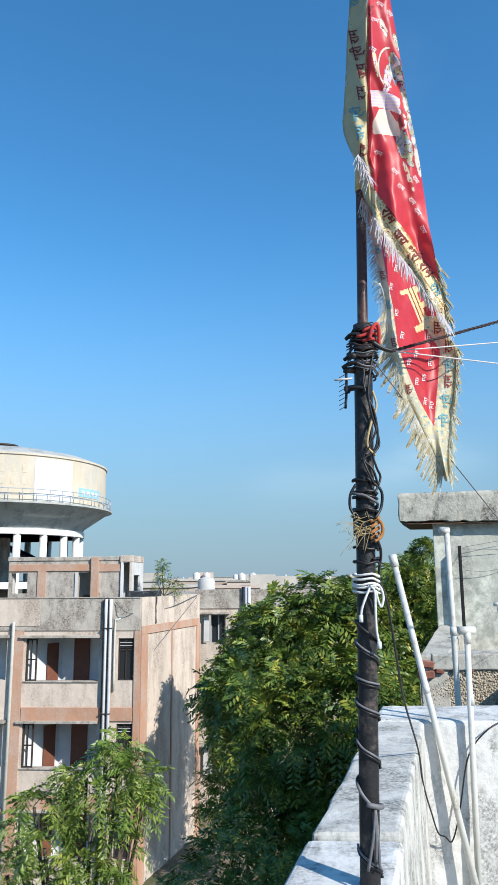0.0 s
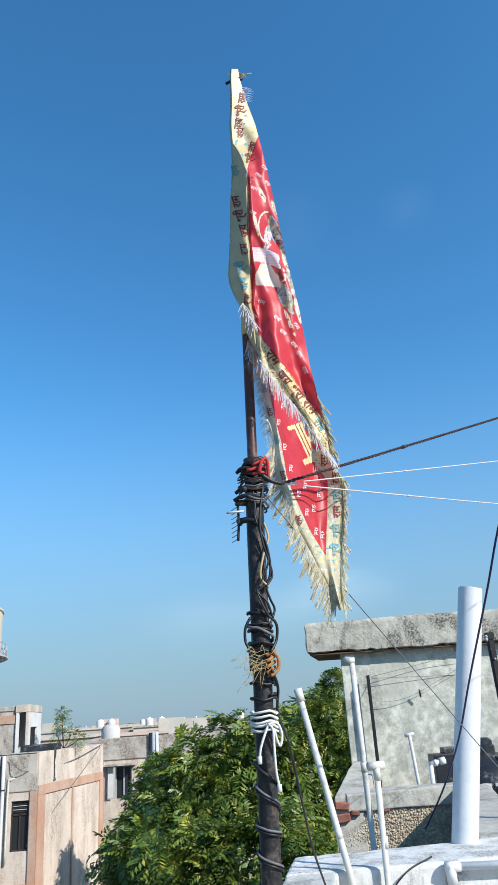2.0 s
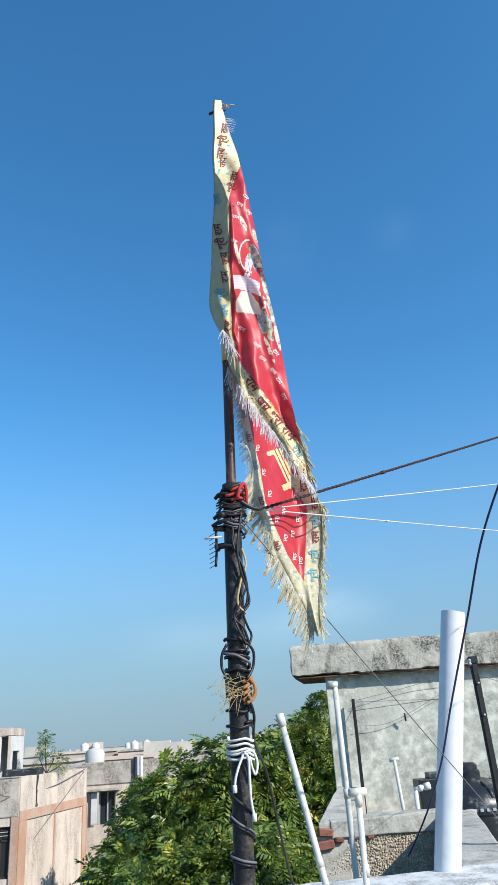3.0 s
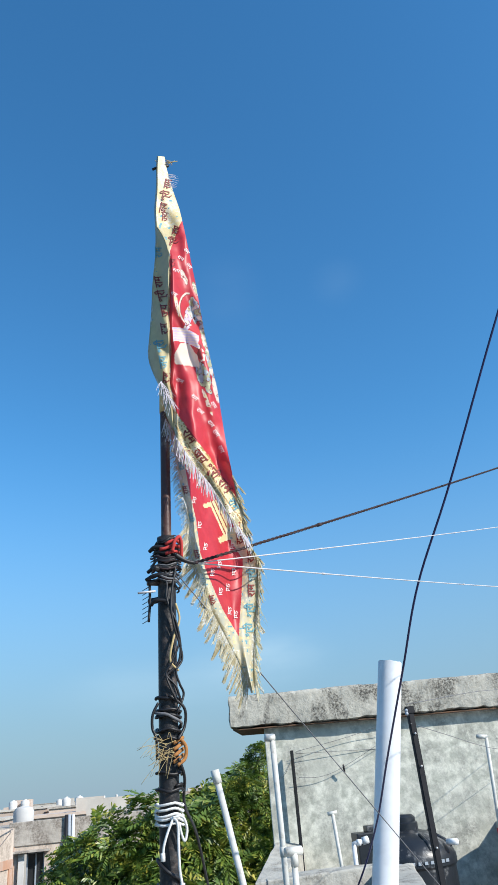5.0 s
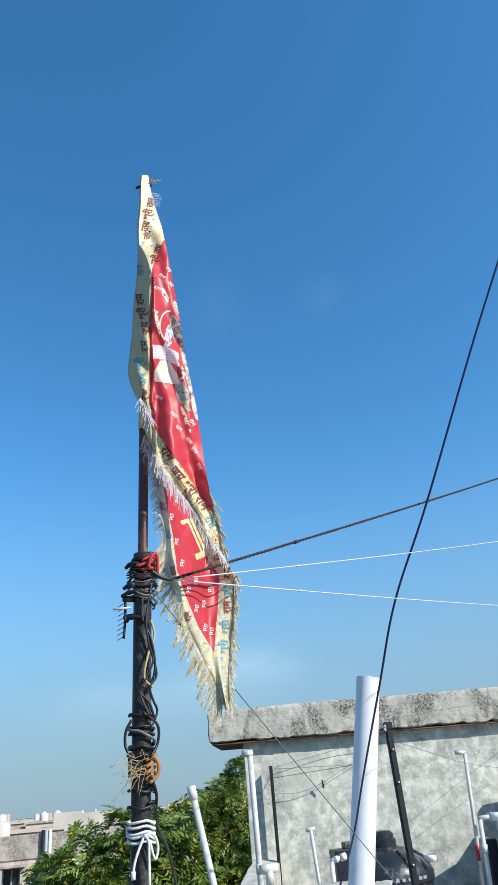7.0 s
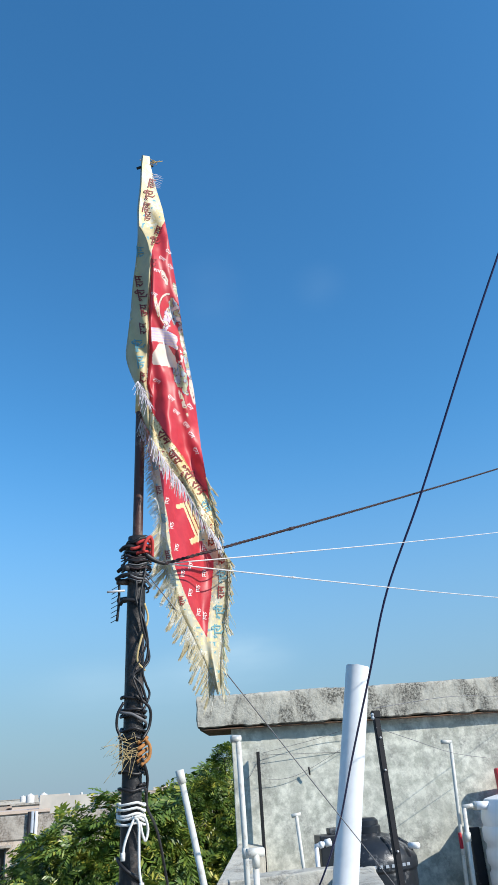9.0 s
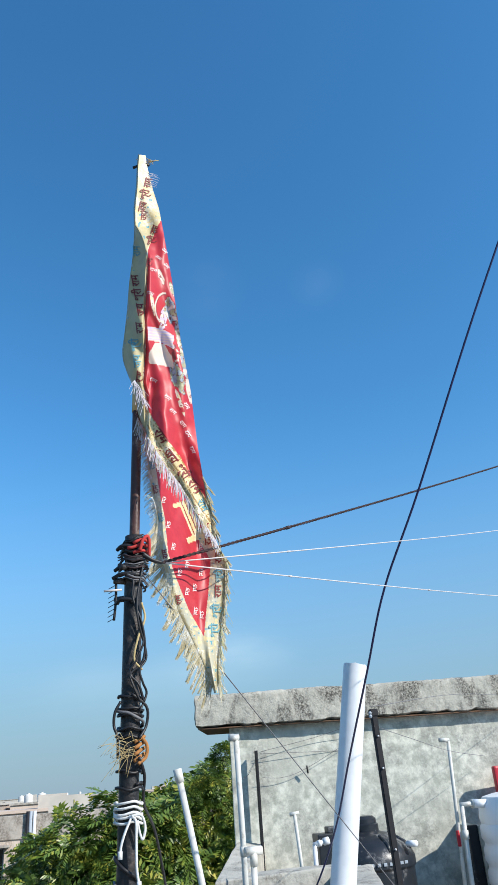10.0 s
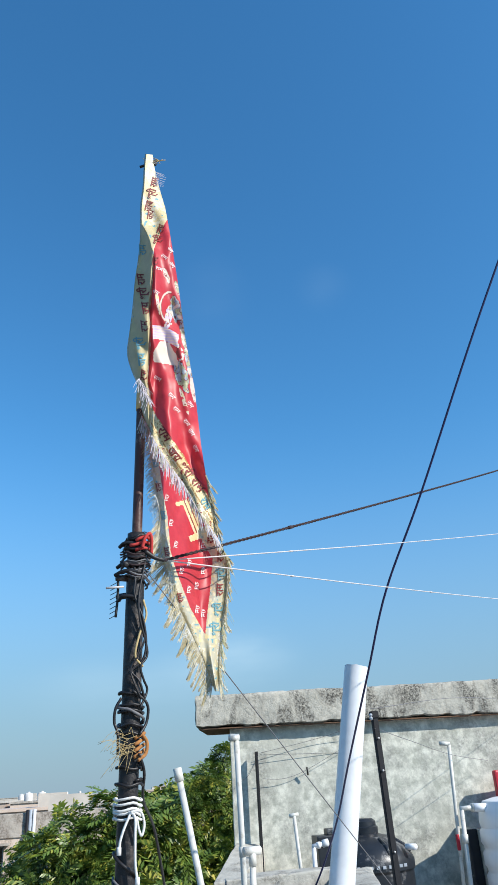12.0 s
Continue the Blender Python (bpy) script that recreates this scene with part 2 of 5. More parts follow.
def join_meshes(meshes, smooth=True):
    verts, faces = [], []
    for me in meshes:
        k = len(verts)
        verts += [v.co.copy() for v in me.vertices]
        faces += [tuple(i + k for i in p.vertices) for p in me.polygons]
        bpy.data.meshes.remove(me)
    return mesh_of(verts, faces, smooth)


def spline(pts, per=8):
    """Points on a smooth line through pts."""
    p = [Vector(q) for q in pts]
    p = [p[0] * 2 - p[1]] + p + [p[-1] * 2 - p[-2]]
    out = []
    for i in range(1, len(p) - 2):
        for k in range(per):
            t = k / per
            a, b, c, d = p[i - 1], p[i], p[i + 1], p[i + 2]
            out.append(0.5 * (2 * b + (c - a) * t + (2 * a - 5 * b + 4 * c - d) * t * t + (3 * b - a - 3 * c + d) * t ** 3))
    return out + [p[-2]]


def lathe_mesh(profile, centre, sides=48, smooth=True):
    """A turned form from (radius, z) pairs."""
    cx, cy = centre
    verts, faces = [], []
    for r, z in profile:
        for k in range(sides):
            a = 2 * math.pi * k / sides
            verts.append((cx + r * math.cos(a), cy + r * math.sin(a), z))
    for i in range(len(profile) - 1):
        for k in range(sides):
            a, b = i * sides + k, i * sides + (k + 1) % sides
            faces.append((a, b, b + sides, a + sides))
    if profile[0][0] > 0.001:
        faces.append(tuple(range(sides))[::-1])
    if profile[-1][0] > 0.001:
        faces.append(tuple(range((len(profile) - 1) * sides, len(profile) * sides)))
    me = mesh_of(verts, faces, False)
    if smooth:
        me.polygons.foreach_set("use_smooth", [True] * len(me.polygons))
        me.set_sharp_from_angle(angle=radians(35))
    return me


def part(name, me, material, parent=None, label=""):
    """One mesh object, under a thing or under a part."""
    ob = new(name, me)
    if material and not me.materials:
        me.materials.append(material)
    if parent:
        ob.parent = parent
        m = Matrix.Identity(4)
        p = parent
        while p:
            m = p.matrix_basis if p.parent is None else m
            p = p.parent
        if parent.parent is None:
            ob.matrix_parent_inverse = m.inverted()
    if label:
        ob["label"] = label
    return ob


def thing(name, base, label, category, group="", kind=""):
    ob = new(name)
    ob.empty_display_size = 0.1
    ob.matrix_basis = Matrix.Translation(base)
    return tagged(ob, label, category, group, kind)


def solid(name, me, material, label, category, group="", kind=""):
    """A thing that is one mesh."""
    return tagged(part(name, me, material), label, category, group, kind)


# ---- ground and own building ----
GROUND = -9.0
EARTH = mat("dry_earth", (0.20, 0.16, 0.11), (0.14, 0.12, 0.08), 1.2, 0.97, 0.4, (0.06, 0.08, 0.03), 0.25, 0.2)
R = 4500
solid("ground", mesh_of([(-R, -R, GROUND), (R, -R, GROUND), (R, R, GROUND), (-R, R, GROUND)], [(0, 1, 2, 3)]), EARTH,
      "dry brown earth reaching the horizon between the houses", "ground", kind="structure")


def face_x(y):
    """The outer face of the own building, which runs at a slant."""
    return 0.17 + 0.2406 * (y - 2.38)


PLASTER = mat("own_wall_plaster", (0.55, 0.47, 0.38), (0.46, 0.40, 0.33), 3, 0.93, 0.3, (0.2, 0.17, 0.14), 0.2, 0.6)
ROOFTILE = mat("roof_cement", (0.40, 0.37, 0.33), (0.32, 0.30, 0.27), 7, 0.95, 0.4, (0.18, 0.17, 0.15), 0.21, 2.0, soft=0.18)
solid("wall_own_block", prism_mesh([(face_x(-7), -7), (11, -7), (11, 9.3), (face_x(9.3), 9.3)], GROUND, -0.02), PLASTER,
      "own apartment block with plastered outer wall", "building", kind="structure")
solid("floor", prism_mesh([(face_x(-7) + 0.1, -6.9), (10.9, -6.9), (10.9, 9.2), (face_x(9.2) + 0.1, 9.2)], -0.016, 0.0), ROOFTILE,
      "grey cement roof floor of the terrace", "floor", kind="structure")
T = 0.24


def edge_x(y):
    """The outer edge of the parapet, set a little inside the block's face."""
    return 0.287 + 0.224 * (y - 2.7)


solid("wall_parapet_side", prism_mesh([(edge_x(2.43), 2.43), (edge_x(2.43) + T, 2.43), (edge_x(3.95) + T, 3.95), (edge_x(3.95), 3.95)], 0, 0.95, 0.018, rough=0.012, cuts=14), WHITEWASH_OLD,
      "old unseen whitewashed parapet added for bounced light with grey lichen on top", "parapet", kind="structure")
solid("wall_parapet_near", prism_mesh([(edge_x(-6.9) - 0.012, -6.9), (edge_x(-6.9) + T, -6.9), (edge_x(2.426) + T + 0.006, 2.426), (edge_x(2.426) - 0.012, 2.426)], 0, 0.935, 0.02, rough=0.006, cuts=8), WHITEWASH,
      "freshly whitewashed stretch of roof parapet", "parapet", kind="structure")
solid("wall_parapet_back", prism_mesh([(edge_x(3.95) - 0.006, 3.954), (9, 3.954), (9, 4.46), (1.62, 4.46), (1.42, 4.35), (edge_x(4.35), 4.35)], 0, 0.953, 0.022, rough=0.012, cuts=14), WHITEWASH,
      "whitewashed rear roof parapet with peeling patches", "parapet", kind="structure")
# two unseen parapets, added only for the light they bounce
solid("wall_parapet_behind", prism_mesh([(edge_x(-6.9) + T, -6.9), (9, -6.9), (9, -6.6), (edge_x(-6.6) + T, -6.6)], 0, 0.95), WHITEWASH,
      "unseen whitewashed parapet added for bounced light", "parapet", kind="structure")
solid("wall_parapet_far_side", prism_mesh([(9, -6.9), (9.25, -6.9), (9.25, 6.9), (9, 6.9)], 0, 0.95), WHITEWASH,
      "unseen whitewashed parapet added for bounced light", "parapet", kind="structure")

# low wall in front of the stair head, its face stripped to the gravel
GY = 6.9
solid("wall_gravel", prism_mesh([(face_x(GY) + 0.05, GY), (2.34, GY), (2.34, GY + 0.2), (face_x(GY + 0.2) + 0.05, GY + 0.2)], 0, 0.86), BED,
      "low rooftop wall stripped to coarse gravel aggregate", "wall", kind="structure")
solid("wall_ledge_cap", prism_mesh([(face_x(GY) + 0.16, GY - 0.03), (2.40, GY - 0.03), (2.45, GY + 0.22), (face_x(GY + 0.22) + 0.10, GY + 0.22)], 0.825, 0.97, 0.015, tops=[0.955, 0.97, 0.965, 0.97], rough=0.016, cuts=8), LEDGE,
      "cracked pale cement ledge", "ledge", kind="structure")
solid("wall_fillet", prism_mesh([(face_x(GY) + 0.06, GY - 0.01), (face_x(GY) + 0.30, GY - 0.01), (2.02, 8.12), (1.75, 8.14)], 0, 1.0, 0.012, tops=[0.945, 0.955, 1.10, 1.13], rough=0.012, cuts=6), LEDGE,
      "low sloping side wall running up to the stair head", "wall", kind="structure")
solid("wall_cross", prism_mesh([(1.64, 4.465), (1.92, 4.465), (2.68, 6.95), (2.36, 6.95)], 0, 0.95, 0.02, rough=0.014, cuts=8), LEDGE,
      "thick weathered cement cross wall on the roof", "wall", kind="structure")

# stair head with its roof slab
solid("wall_stair_head", prism_mesh([(1.735, 8.15), (7.5, 7.65), (7.5, 9.0), (1.95, 9.0)], 0, 2.178, 0.012, rough=0.004, cuts=10), CONCRETE,
      "stair head with mottled grey cement plaster", "wall", kind="structure")


def slab_mesh(a, b, depth, z0, z1, rise=0.0, steps=150):
    """A cast slab swept along its front edge from a to b, with worn arrises and a spalled lower lip."""
    a, b = Vector(a), Vector(b)
    ring = [(0.0, z0 + 0.012 + (z1 - z0 - 0.04) * k / 11) for k in range(12)] + [(0.012, z1 - 0.008), (0.04, z1)]
    ring += [(0.15, z1), (0.5, z1 + 0.004), (depth, z1), (depth, z0), (0.4, z0), (0.10, z0), (0.03, z0)]
    verts, faces = [], []
    n = len(ring)
    for i in range(steps + 3):
        t = min(1.0, max(0.0, (i - 1) / steps))
        inset = 0.03 if i in (0, steps + 2) else 0.0
        p = a.lerp(b, t)
        for d, z in ring:
            d2 = d + inset * (1 if d < depth / 2 else -1)
            z2 = z + (inset if z < (z0 + z1) / 2 else -inset) + rise * t * (z - z0) / (z1 - z0)
            q = Vector((p.x + 0.25 * d2, p.y + 0.97 * d2, z2))
            if i == 0:
                q.x -= 0.012
            q += noise.noise_vector(q * 4.3) * 0.010 + noise.noise_vector(q * 19) * 0.006 + noise.noise_vector(q * 47) * 0.003
            bite = max(0.0, noise.noise(Vector((q.x * 2.6, 3.1, 0))) - 0.12) + 0.5 * max(0.0, noise.noise(Vector((q.x * 9.0, 5.2, 0))) - 0.1)
            low = max(0.0, 1 - (z - z0) / 0.09)
            if d < 0.2:
                q.z += 0.06 * bite * low
                q.y += 0.05 * bite * low
            verts.append(q)
    for i in range(steps + 2):
        for k in range(n):
            c, e = i * n + k, i * n + (k + 1) % n
            faces.append((c, e, e + n, c + n))
    faces += [tuple(range(n))[::-1], tuple(range((steps + 2) * n, (steps + 3) * n))]
    bm = bmesh.new()
    bm.from_mesh(mesh_of(verts, faces))
    me = bm_mesh(bm, True)
    me.set_sharp_from_angle(angle=radians(38))
    return me


solid("roof_slab", slab_mesh((1.375, 8.045), (4.80, 7.76), 1.15, 2.18, 2.497, 0.035), SLAB,
      "thick weathered concrete roof slab with black mould", "roof slab", kind="structure")
solid("roof_slab_low", slab_mesh((4.84, 7.78), (7.9, 7.52), 1.15, 2.18, 2.46, steps=90), SLAB,
      "thick weathered concrete roof slab with black mould", "roof slab", kind="structure")
solid("ceiling_soffit", prism_mesh([(1.40, 8.07), (7.4, 7.565), (7.4, 7.655), (1.73, 8.146), (1.94, 9.0), (1.64, 9.0)], 2.166, 2.176), SOFFIT,
      "rust-brown underside of the roof slab", "soffit", kind="structure")
solid("wall_stub", prism_mesh([(3.98, 7.4), (4.07, 7.4), (4.07, 7.99), (3.98, 7.99)], 0, 1.12, 0.008, rough=0.004, cuts=4), CONCRETE,
      "short grey cement wing wall on the roof", "wall", kind="structure")


# ---- apartment block across the yard ----
CREAM = mat("cream_plaster", (0.66, 0.56, 0.47), (0.56, 0.47, 0.395), 3.5, 0.93, 0.35, (0.32, 0.26, 0.21), 0.25, 1.7, 0.35, soft=0.15)
TERRA = mat("terracotta_band", (0.50, 0.27, 0.165), (0.43, 0.25, 0.175), 3, 0.93, 0.3, (0.46, 0.38, 0.32), 0.24, 1.6, 0.5, soft=0.22)
GREYCEM = mat("grey_parapet_cement", (0.50, 0.455, 0.40), (0.41, 0.37, 0.32), 3.4, 0.95, 0.5, (0.18, 0.15, 0.125), 0.26, 1.9, 0.5, soft=0.14)
INNER = mat("pale_inner_wall", (0.66, 0.66, 0.66), (0.58, 0.58, 0.58), 3, 0.9, 0.15)
DOORWOOD = mat("red_brown_door", (0.20, 0.075, 0.045), (0.15, 0.055, 0.035), 7, 0.6, 0.2)
DARKIRON = mat("dark_iron", (0.03, 0.025, 0.025), (0.05, 0.04, 0.035), 20, 0.6, 0.2)
GLASS = mat("dark_window_glass", (0.02, 0.022, 0.025), (0.03, 0.032, 0.035), 3, 0.12, 0.0)
FARWHITE = mat("far_white_paint", (0.64, 0.63, 0.61), (0.54, 0.53, 0.51), 1.5, 0.9, 0.1, vary=0.12)

Y0 = 27.5
XC = -5.245
block = thing("apartment_building", (-11, 31, GROUND), "three-storey apartment block in cream plaster with terracotta bands", "building")
STOREY = 3.0


def wall_with_holes(x0, x1, z0, z1, y0, y1, holes):
    """Blocks that leave the holes (x0, x1, z0, z1) open."""
    xs = sorted({x0, x1, *(h[0] for h in holes), *(h[1] for h in holes)})
    out = []
    for a, b in zip(xs, xs[1:]):
        cuts = sorted((h[2], h[3]) for h in holes if h[0] < b - 1e-6 and h[1] > a + 1e-6)
        z = z0
        for c, d in cuts:
            out.append((a, b, y0, y1, z, c))
            z = d
        out.append((a, b, y0, y1, z, z1))
    return out


holes = []
for s in range(3):
    top = -0.53 - STOREY * s
    holes += [(-9.54, -6.80, top - 1.55, top), (-6.08, -5.50, top - 1.52, top - 0.02), (-13.4, -10.25, top - 1.5, top + 0.05), (-17.5, -14.5, top - 1.5, top)]
for b in wall_with_holes(-20, XC, GROUND, 0.0, Y0, Y0 + 0.25, holes):
    part("wall_panel", boxes_mesh([b]), CREAM, block)
part("parapet", boxes_mesh([(-20, XC - 0.01, Y0 - 0.04, Y0 + 0.2, -0.28, 0.90)], 0.03), GREYCEM, block, "stained grey cement parapet")
part("parapet", boxes_mesh([(-20, -9.05, Y0 - 0.06, Y0 - 0.04, -0.10, 0.87)], 0.005), CREAM, block, "paler plastered stretch of parapet")
part("roof", boxes_mesh([(-20, XC - 0.3, Y0 + 0.26, 42, -0.3, -0.1)]), GREYCEM, block)
side = Vector((-3.76 - XC, 33.0 - Y0, 0)).normalized()
out = Vector((side.y, -side.x, 0))


def side_slab(s0, s1, z0, z1, d0, d1):
    """A block on the slanting side wall: from s0 to s1 along it, d0 to d1 outwards."""
    c = Vector((XC, Y0, 0))
    return prism_mesh([tuple((c + side * s + out * d).xy) for s, d in ((s0, d0), (s1, d0), (s1, d1), (s0, d1))], z0, z1)


part("side_wall", side_slab(0.0, 5.7, GROUND, 0.0, -0.25, 0.0), CREAM, block)
part("parapet", side_slab(0.0, 5.72, -0.12, 0.92, -0.25, 0.03), CREAM, block, "pale plastered side parapet")
part("band", side_slab(0.0, 5.7, -0.42, -0.12, -0.2, 0.05), TERRA, block)
for s0, s1 in ((0.0, 0.55), (2.75, 2.85), (5.35, 5.7)):
    part("pilaster", side_slab(s0, s1, GROUND, -0.42, -0.1, 0.04), TERRA, block)
part("pilaster", boxes_mesh([(-5.47, XC, Y0 - 0.05, Y0, GROUND, -0.28)]), TERRA, block)
part("pilaster", boxes_mesh([(-9.98, -9.62, Y0 - 0.05, Y0, GROUND, -0.28)]), TERRA, block)
for s in range(3):
    top = -0.53 - STOREY * s
    if s:
        part("band", boxes_mesh([(-9.6, -5.5, Y0 - 0.06, Y0, top + 0.08, top + 0.55)], 0.01), TERRA, block)
    part("lintel", boxes_mesh([(-9.75, -6.75, Y0 - 0.16, Y0, top, top + 0.09)], 0.01), GREYCEM, block)
    part("sill", boxes_mesh([(-9.58, -6.78, Y0 - 0.05, Y0 + 0.28, top - 1.58, top - 1.54)], 0.008), GREYCEM, block)
    # the balcony's inside
    part("balcony", boxes_mesh([(-9.75, -6.6, Y0 + 1.5, Y0 + 1.6, top - 2.6, top + 0.4), (-6.78, -6.68, Y0 + 0.25, Y0 + 1.5, top - 2.6, top + 0.4),
                                (-9.75, -6.6, Y0 + 0.25, Y0 + 1.6, top + 0.2, top + 0.3), (-9.75, -6.6, Y0 + 0.25, Y0 + 1.6, top - 2.6, top - 2.45)]), INNER, block)
    part("balcony_cheek", prism_mesh([(-9.55, Y0 + 0.25), (-8.62, Y0 + 1.5), (-8.72, Y0 + 1.5), (-9.65, Y0 + 0.25)], top - 2.45, top + 0.2), INNER, block)
    door = part("door", boxes_mesh([(-8.14, -7.52, Y0 + 1.44, Y0 + 1.5, top - 2.45, top - 0.02)], 0.01), DOORWOOD, block)
    part("door", prism_mesh([(-9.02, Y0 + 0.90), (-8.72, Y0 + 1.31), (-8.69, Y0 + 1.29), (-8.99, Y0 + 0.88)], top - 2.45, top - 0.28), DOORWOOD, block)
    # an iron casement, opened inwards
    gate = part("casement", boxes_mesh([(-9.52, -9.47, Y0 + 0.05, Y0 + 0.12, top - 1.54, top - 0.04), (-9.18, -9.13, Y0 + 0.05, Y0 + 0.12, top - 1.54, top - 0.04),
                                        (-9.5, -9.15, Y0 + 0.06, Y0 + 0.11, top - 0.09, top - 0.04), (-9.5, -9.15, Y0 + 0.06, Y0 + 0.11, top - 1.54, top - 1.49),
                                        (-9.5, -9.15, Y0 + 0.06, Y0 + 0.11, top - 0.8, top - 0.76), (-9.35, -9.32, Y0 + 0.06, Y0 + 0.11, top - 1.5, top - 0.06)]), DARKIRON, block)
    win = part("window", boxes_mesh([(-6.08, -6.03, Y0 + 0.06, Y0 + 0.14, top - 1.52, top - 0.02), (-5.55, -5.50, Y0 + 0.06, Y0 + 0.14, top - 1.52, top - 0.02),
                                     (-6.08, -5.5, Y0 + 0.06, Y0 + 0.14, top - 0.07, top - 0.02), (-6.08, -5.5, Y0 + 0.06, Y0 + 0.14, top - 1.52, top - 1.47),
                                     (-6.08, -5.5, Y0 + 0.06, Y0 + 0.14, top - 0.46, top - 0.41), (-5.81, -5.77, Y0 + 0.06, Y0 + 0.14, top - 1.5, top - 0.05)]), DARKIRON, block)
    for a, b in ((-6.03, -5.81), (-5.77, -5.55)):
        for c, d in ((top - 0.41, top - 0.07), (top - 1.47, top - 0.46)):
            part("pane", boxes_mesh([(a, b, Y0 + 0.10, Y0 + 0.11, c, d)]), GLASS, win)
    for k in range(5):
        part("bar", boxes_mesh([(-6.02, -5.56, Y0 + 0.04, Y0 + 0.055, top - 0.35 + 0.055 * k, top - 0.335 + 0.055 * k)]), INNER if k % 2 else DARKIRON, win)
    part("window", boxes_mesh([(-13.4, -10.25, Y0 + 0.8, Y0 + 0.9, top - 1.6, top + 0.1)]), INNER, block)
    part("chajja", boxes_mesh([(-13.6, -10.12, Y0 - 0.32, Y0, top + 0.02, top + 0.12)], 0.01), GREYCEM, block, "thin grey cement sun shade")
# dark sheet added behind the windows in place of the rooms' shade
part("room_back", boxes_mesh([(-6.3, -5.35, Y0 + 0.5, Y0 + 0.55, GROUND, 0.0)]), DARKIRON, block)
for x, r, m in ((-6.61, 0.035, CABLE), (-6.535, 0.052, PVC), (-6.43, 0.03, CABLE), (-6.36, 0.06, PVC), (-10.0, 0.06, PVC_OLD)):
    part("drain_pipe", tube_mesh([(x, Y0 - 0.13, GROUND), (x, Y0 - 0.13, 0.0), (x, Y0 - 0.13, 0.05 if x < -9 else 0.86)], r, 10), m, block)
for z in (-0.2, -3.2, -6.2):
    part("pipe_clamp", boxes_mesh([(-6.66, -6.29, Y0 - 0.20, Y0 - 0.02, z, z + 0.04)], 0.01), DARKIRON, block)
part("drain_pipe", tube_mesh(spline([(-6.2, Y0 - 0.06, -2.4), (-6.2, Y0 - 0.06, -0.1), (-6.12, Y0 - 0.06, 0.1), (-6.0, Y0 - 0.02, 0.16)], 5), 0.035, 8), PVC_OLD, block)
for b in wall_with_holes(-4.3, 3.0, GROUND, 0.2, 36.0, 36.25, [(-3.9, -2.82, -1.45 - 3 * s, -0.12 - 3 * s) for s in range(3)]):
    part("wall_panel", boxes_mesh([b]), CREAM, block)
part("wing_parapet", boxes_mesh([(-4.3, 3.0, 35.94, 36.2, 0.15, 1.06)], 0.03), GREYCEM, block, "stained grey cement parapet")
part("wing_roof", boxes_mesh([(-4.3, 3.0, 36.2, 44, -0.1, 0.1)]), GREYCEM, block)
for s in range(3):
    z = -0.12 - 3 * s
    part("chajja", boxes_mesh([(-4.05, -2.6, 35.55, 36.0, z + 0.02, z + 0.1)], 0.01), GREYCEM, block)
    w = part("window", boxes_mesh([(-3.9, -2.82, 36.1, 36.16, z - 0.05, z), (-3.2, -3.14, 36.1, 36.16, z - 1.33, z), (-3.55, -3.49, 36.1, 36.16, z - 1.33, z), (-2.88, -2.82, 36.1, 36.16, z - 1.33, z)]), GREYPVC, block)
    part("pane", boxes_mesh([(-3.5, -2.85, 36.17, 36.18, z - 1.33, z)]), GLASS, w)
    part("shutter", boxes_mesh([(-3.86, -3.62, 35.85, 35.9, z - 1.25, z - 0.03)], 0.01), FARWHITE, block, "white window shutter, opened")
    part("pilaster", boxes_mesh([(-4.28, -4.05, 35.96, 36.0, z - 2.5, z + 0.27)]), TERRA, block)
for x, m in ((-1.95, CABLE), (-1.82, GREYPVC), (-1.66, PVC)):
    part("drain_pipe", tube_mesh([(x, 35.85, GROUND), (x, 35.85, 1.18)], 0.07, 8), m, block)

for pts in ([(-6.2, Y0 - 0.1, 0.75), (-5.6, Y0 - 0.12, 0.35), (-4.6, Y0 + 2.2, 0.45), (-3.75, 32.6, 0.9)], [(-5.5, Y0 - 0.1, -1.9), (-4.7, Y0 + 1.8, -0.7), (-3.8, 32.6, 0.8)]):
    part("wire", tube_mesh(spline(pts, 8), 0.014, 5), GREYCABLE, block)
part("coping", boxes_mesh([(-20, XC - 0.02, Y0 - 0.07, Y0 + 0.22, 0.90, 0.935)], 0.012), GREYCEM, block)

# a roof hut on that block
hut = thing("roof_hut", (-8.5, 31, -0.1), "plastered roof hut with terracotta pillars and an open doorway", "hut")
for b in wall_with_holes(-11.1, -6.5, -0.1, 2.46, 29.5, 29.7, [(-8.24, -7.73, -0.099, 1.87), (-11.0, -10.33, 1.05, 1.85)]):
    part("wall_panel", boxes_mesh([b]), GREYCEM, hut)
part("side_wall", boxes_mesh([(-11.1, -10.95, 29.7, 29.9, -0.1, 2.46)]), FARWHITE, hut)
part("back_wall", boxes_mesh([(-9.6, -6.5, 31.7, 31.85, -0.1, 2.3)]), INNER, hut)
part("roof", boxes_mesh([(-11.15, -6.52, 29.46, 31.9, 2.34, 2.5)], 0.02), GREYCEM, hut)
part("beam", boxes_mesh([(-11.1, -7.72, 29.45, 29.5, 1.93, 2.2)], 0.006), TERRA, hut)
part("pillar", boxes_mesh([(-9.9, -9.56, 29.45, 29.5, -0.1, 1.93)]), TERRA, hut)
part("pillar", boxes_mesh([(-7.70, -7.40, 29.36, 29.5, -0.1, 2.47)], 0.01), TERRA, hut)
part("band", boxes_mesh([(-7.40, -6.52, 29.46, 29.5, 1.9, 2.2)]), TERRA, hut)
part("jamb", boxes_mesh([(-8.36, -8.24, 29.45, 29.5, -0.1, 1.87)]), FARWHITE, hut)
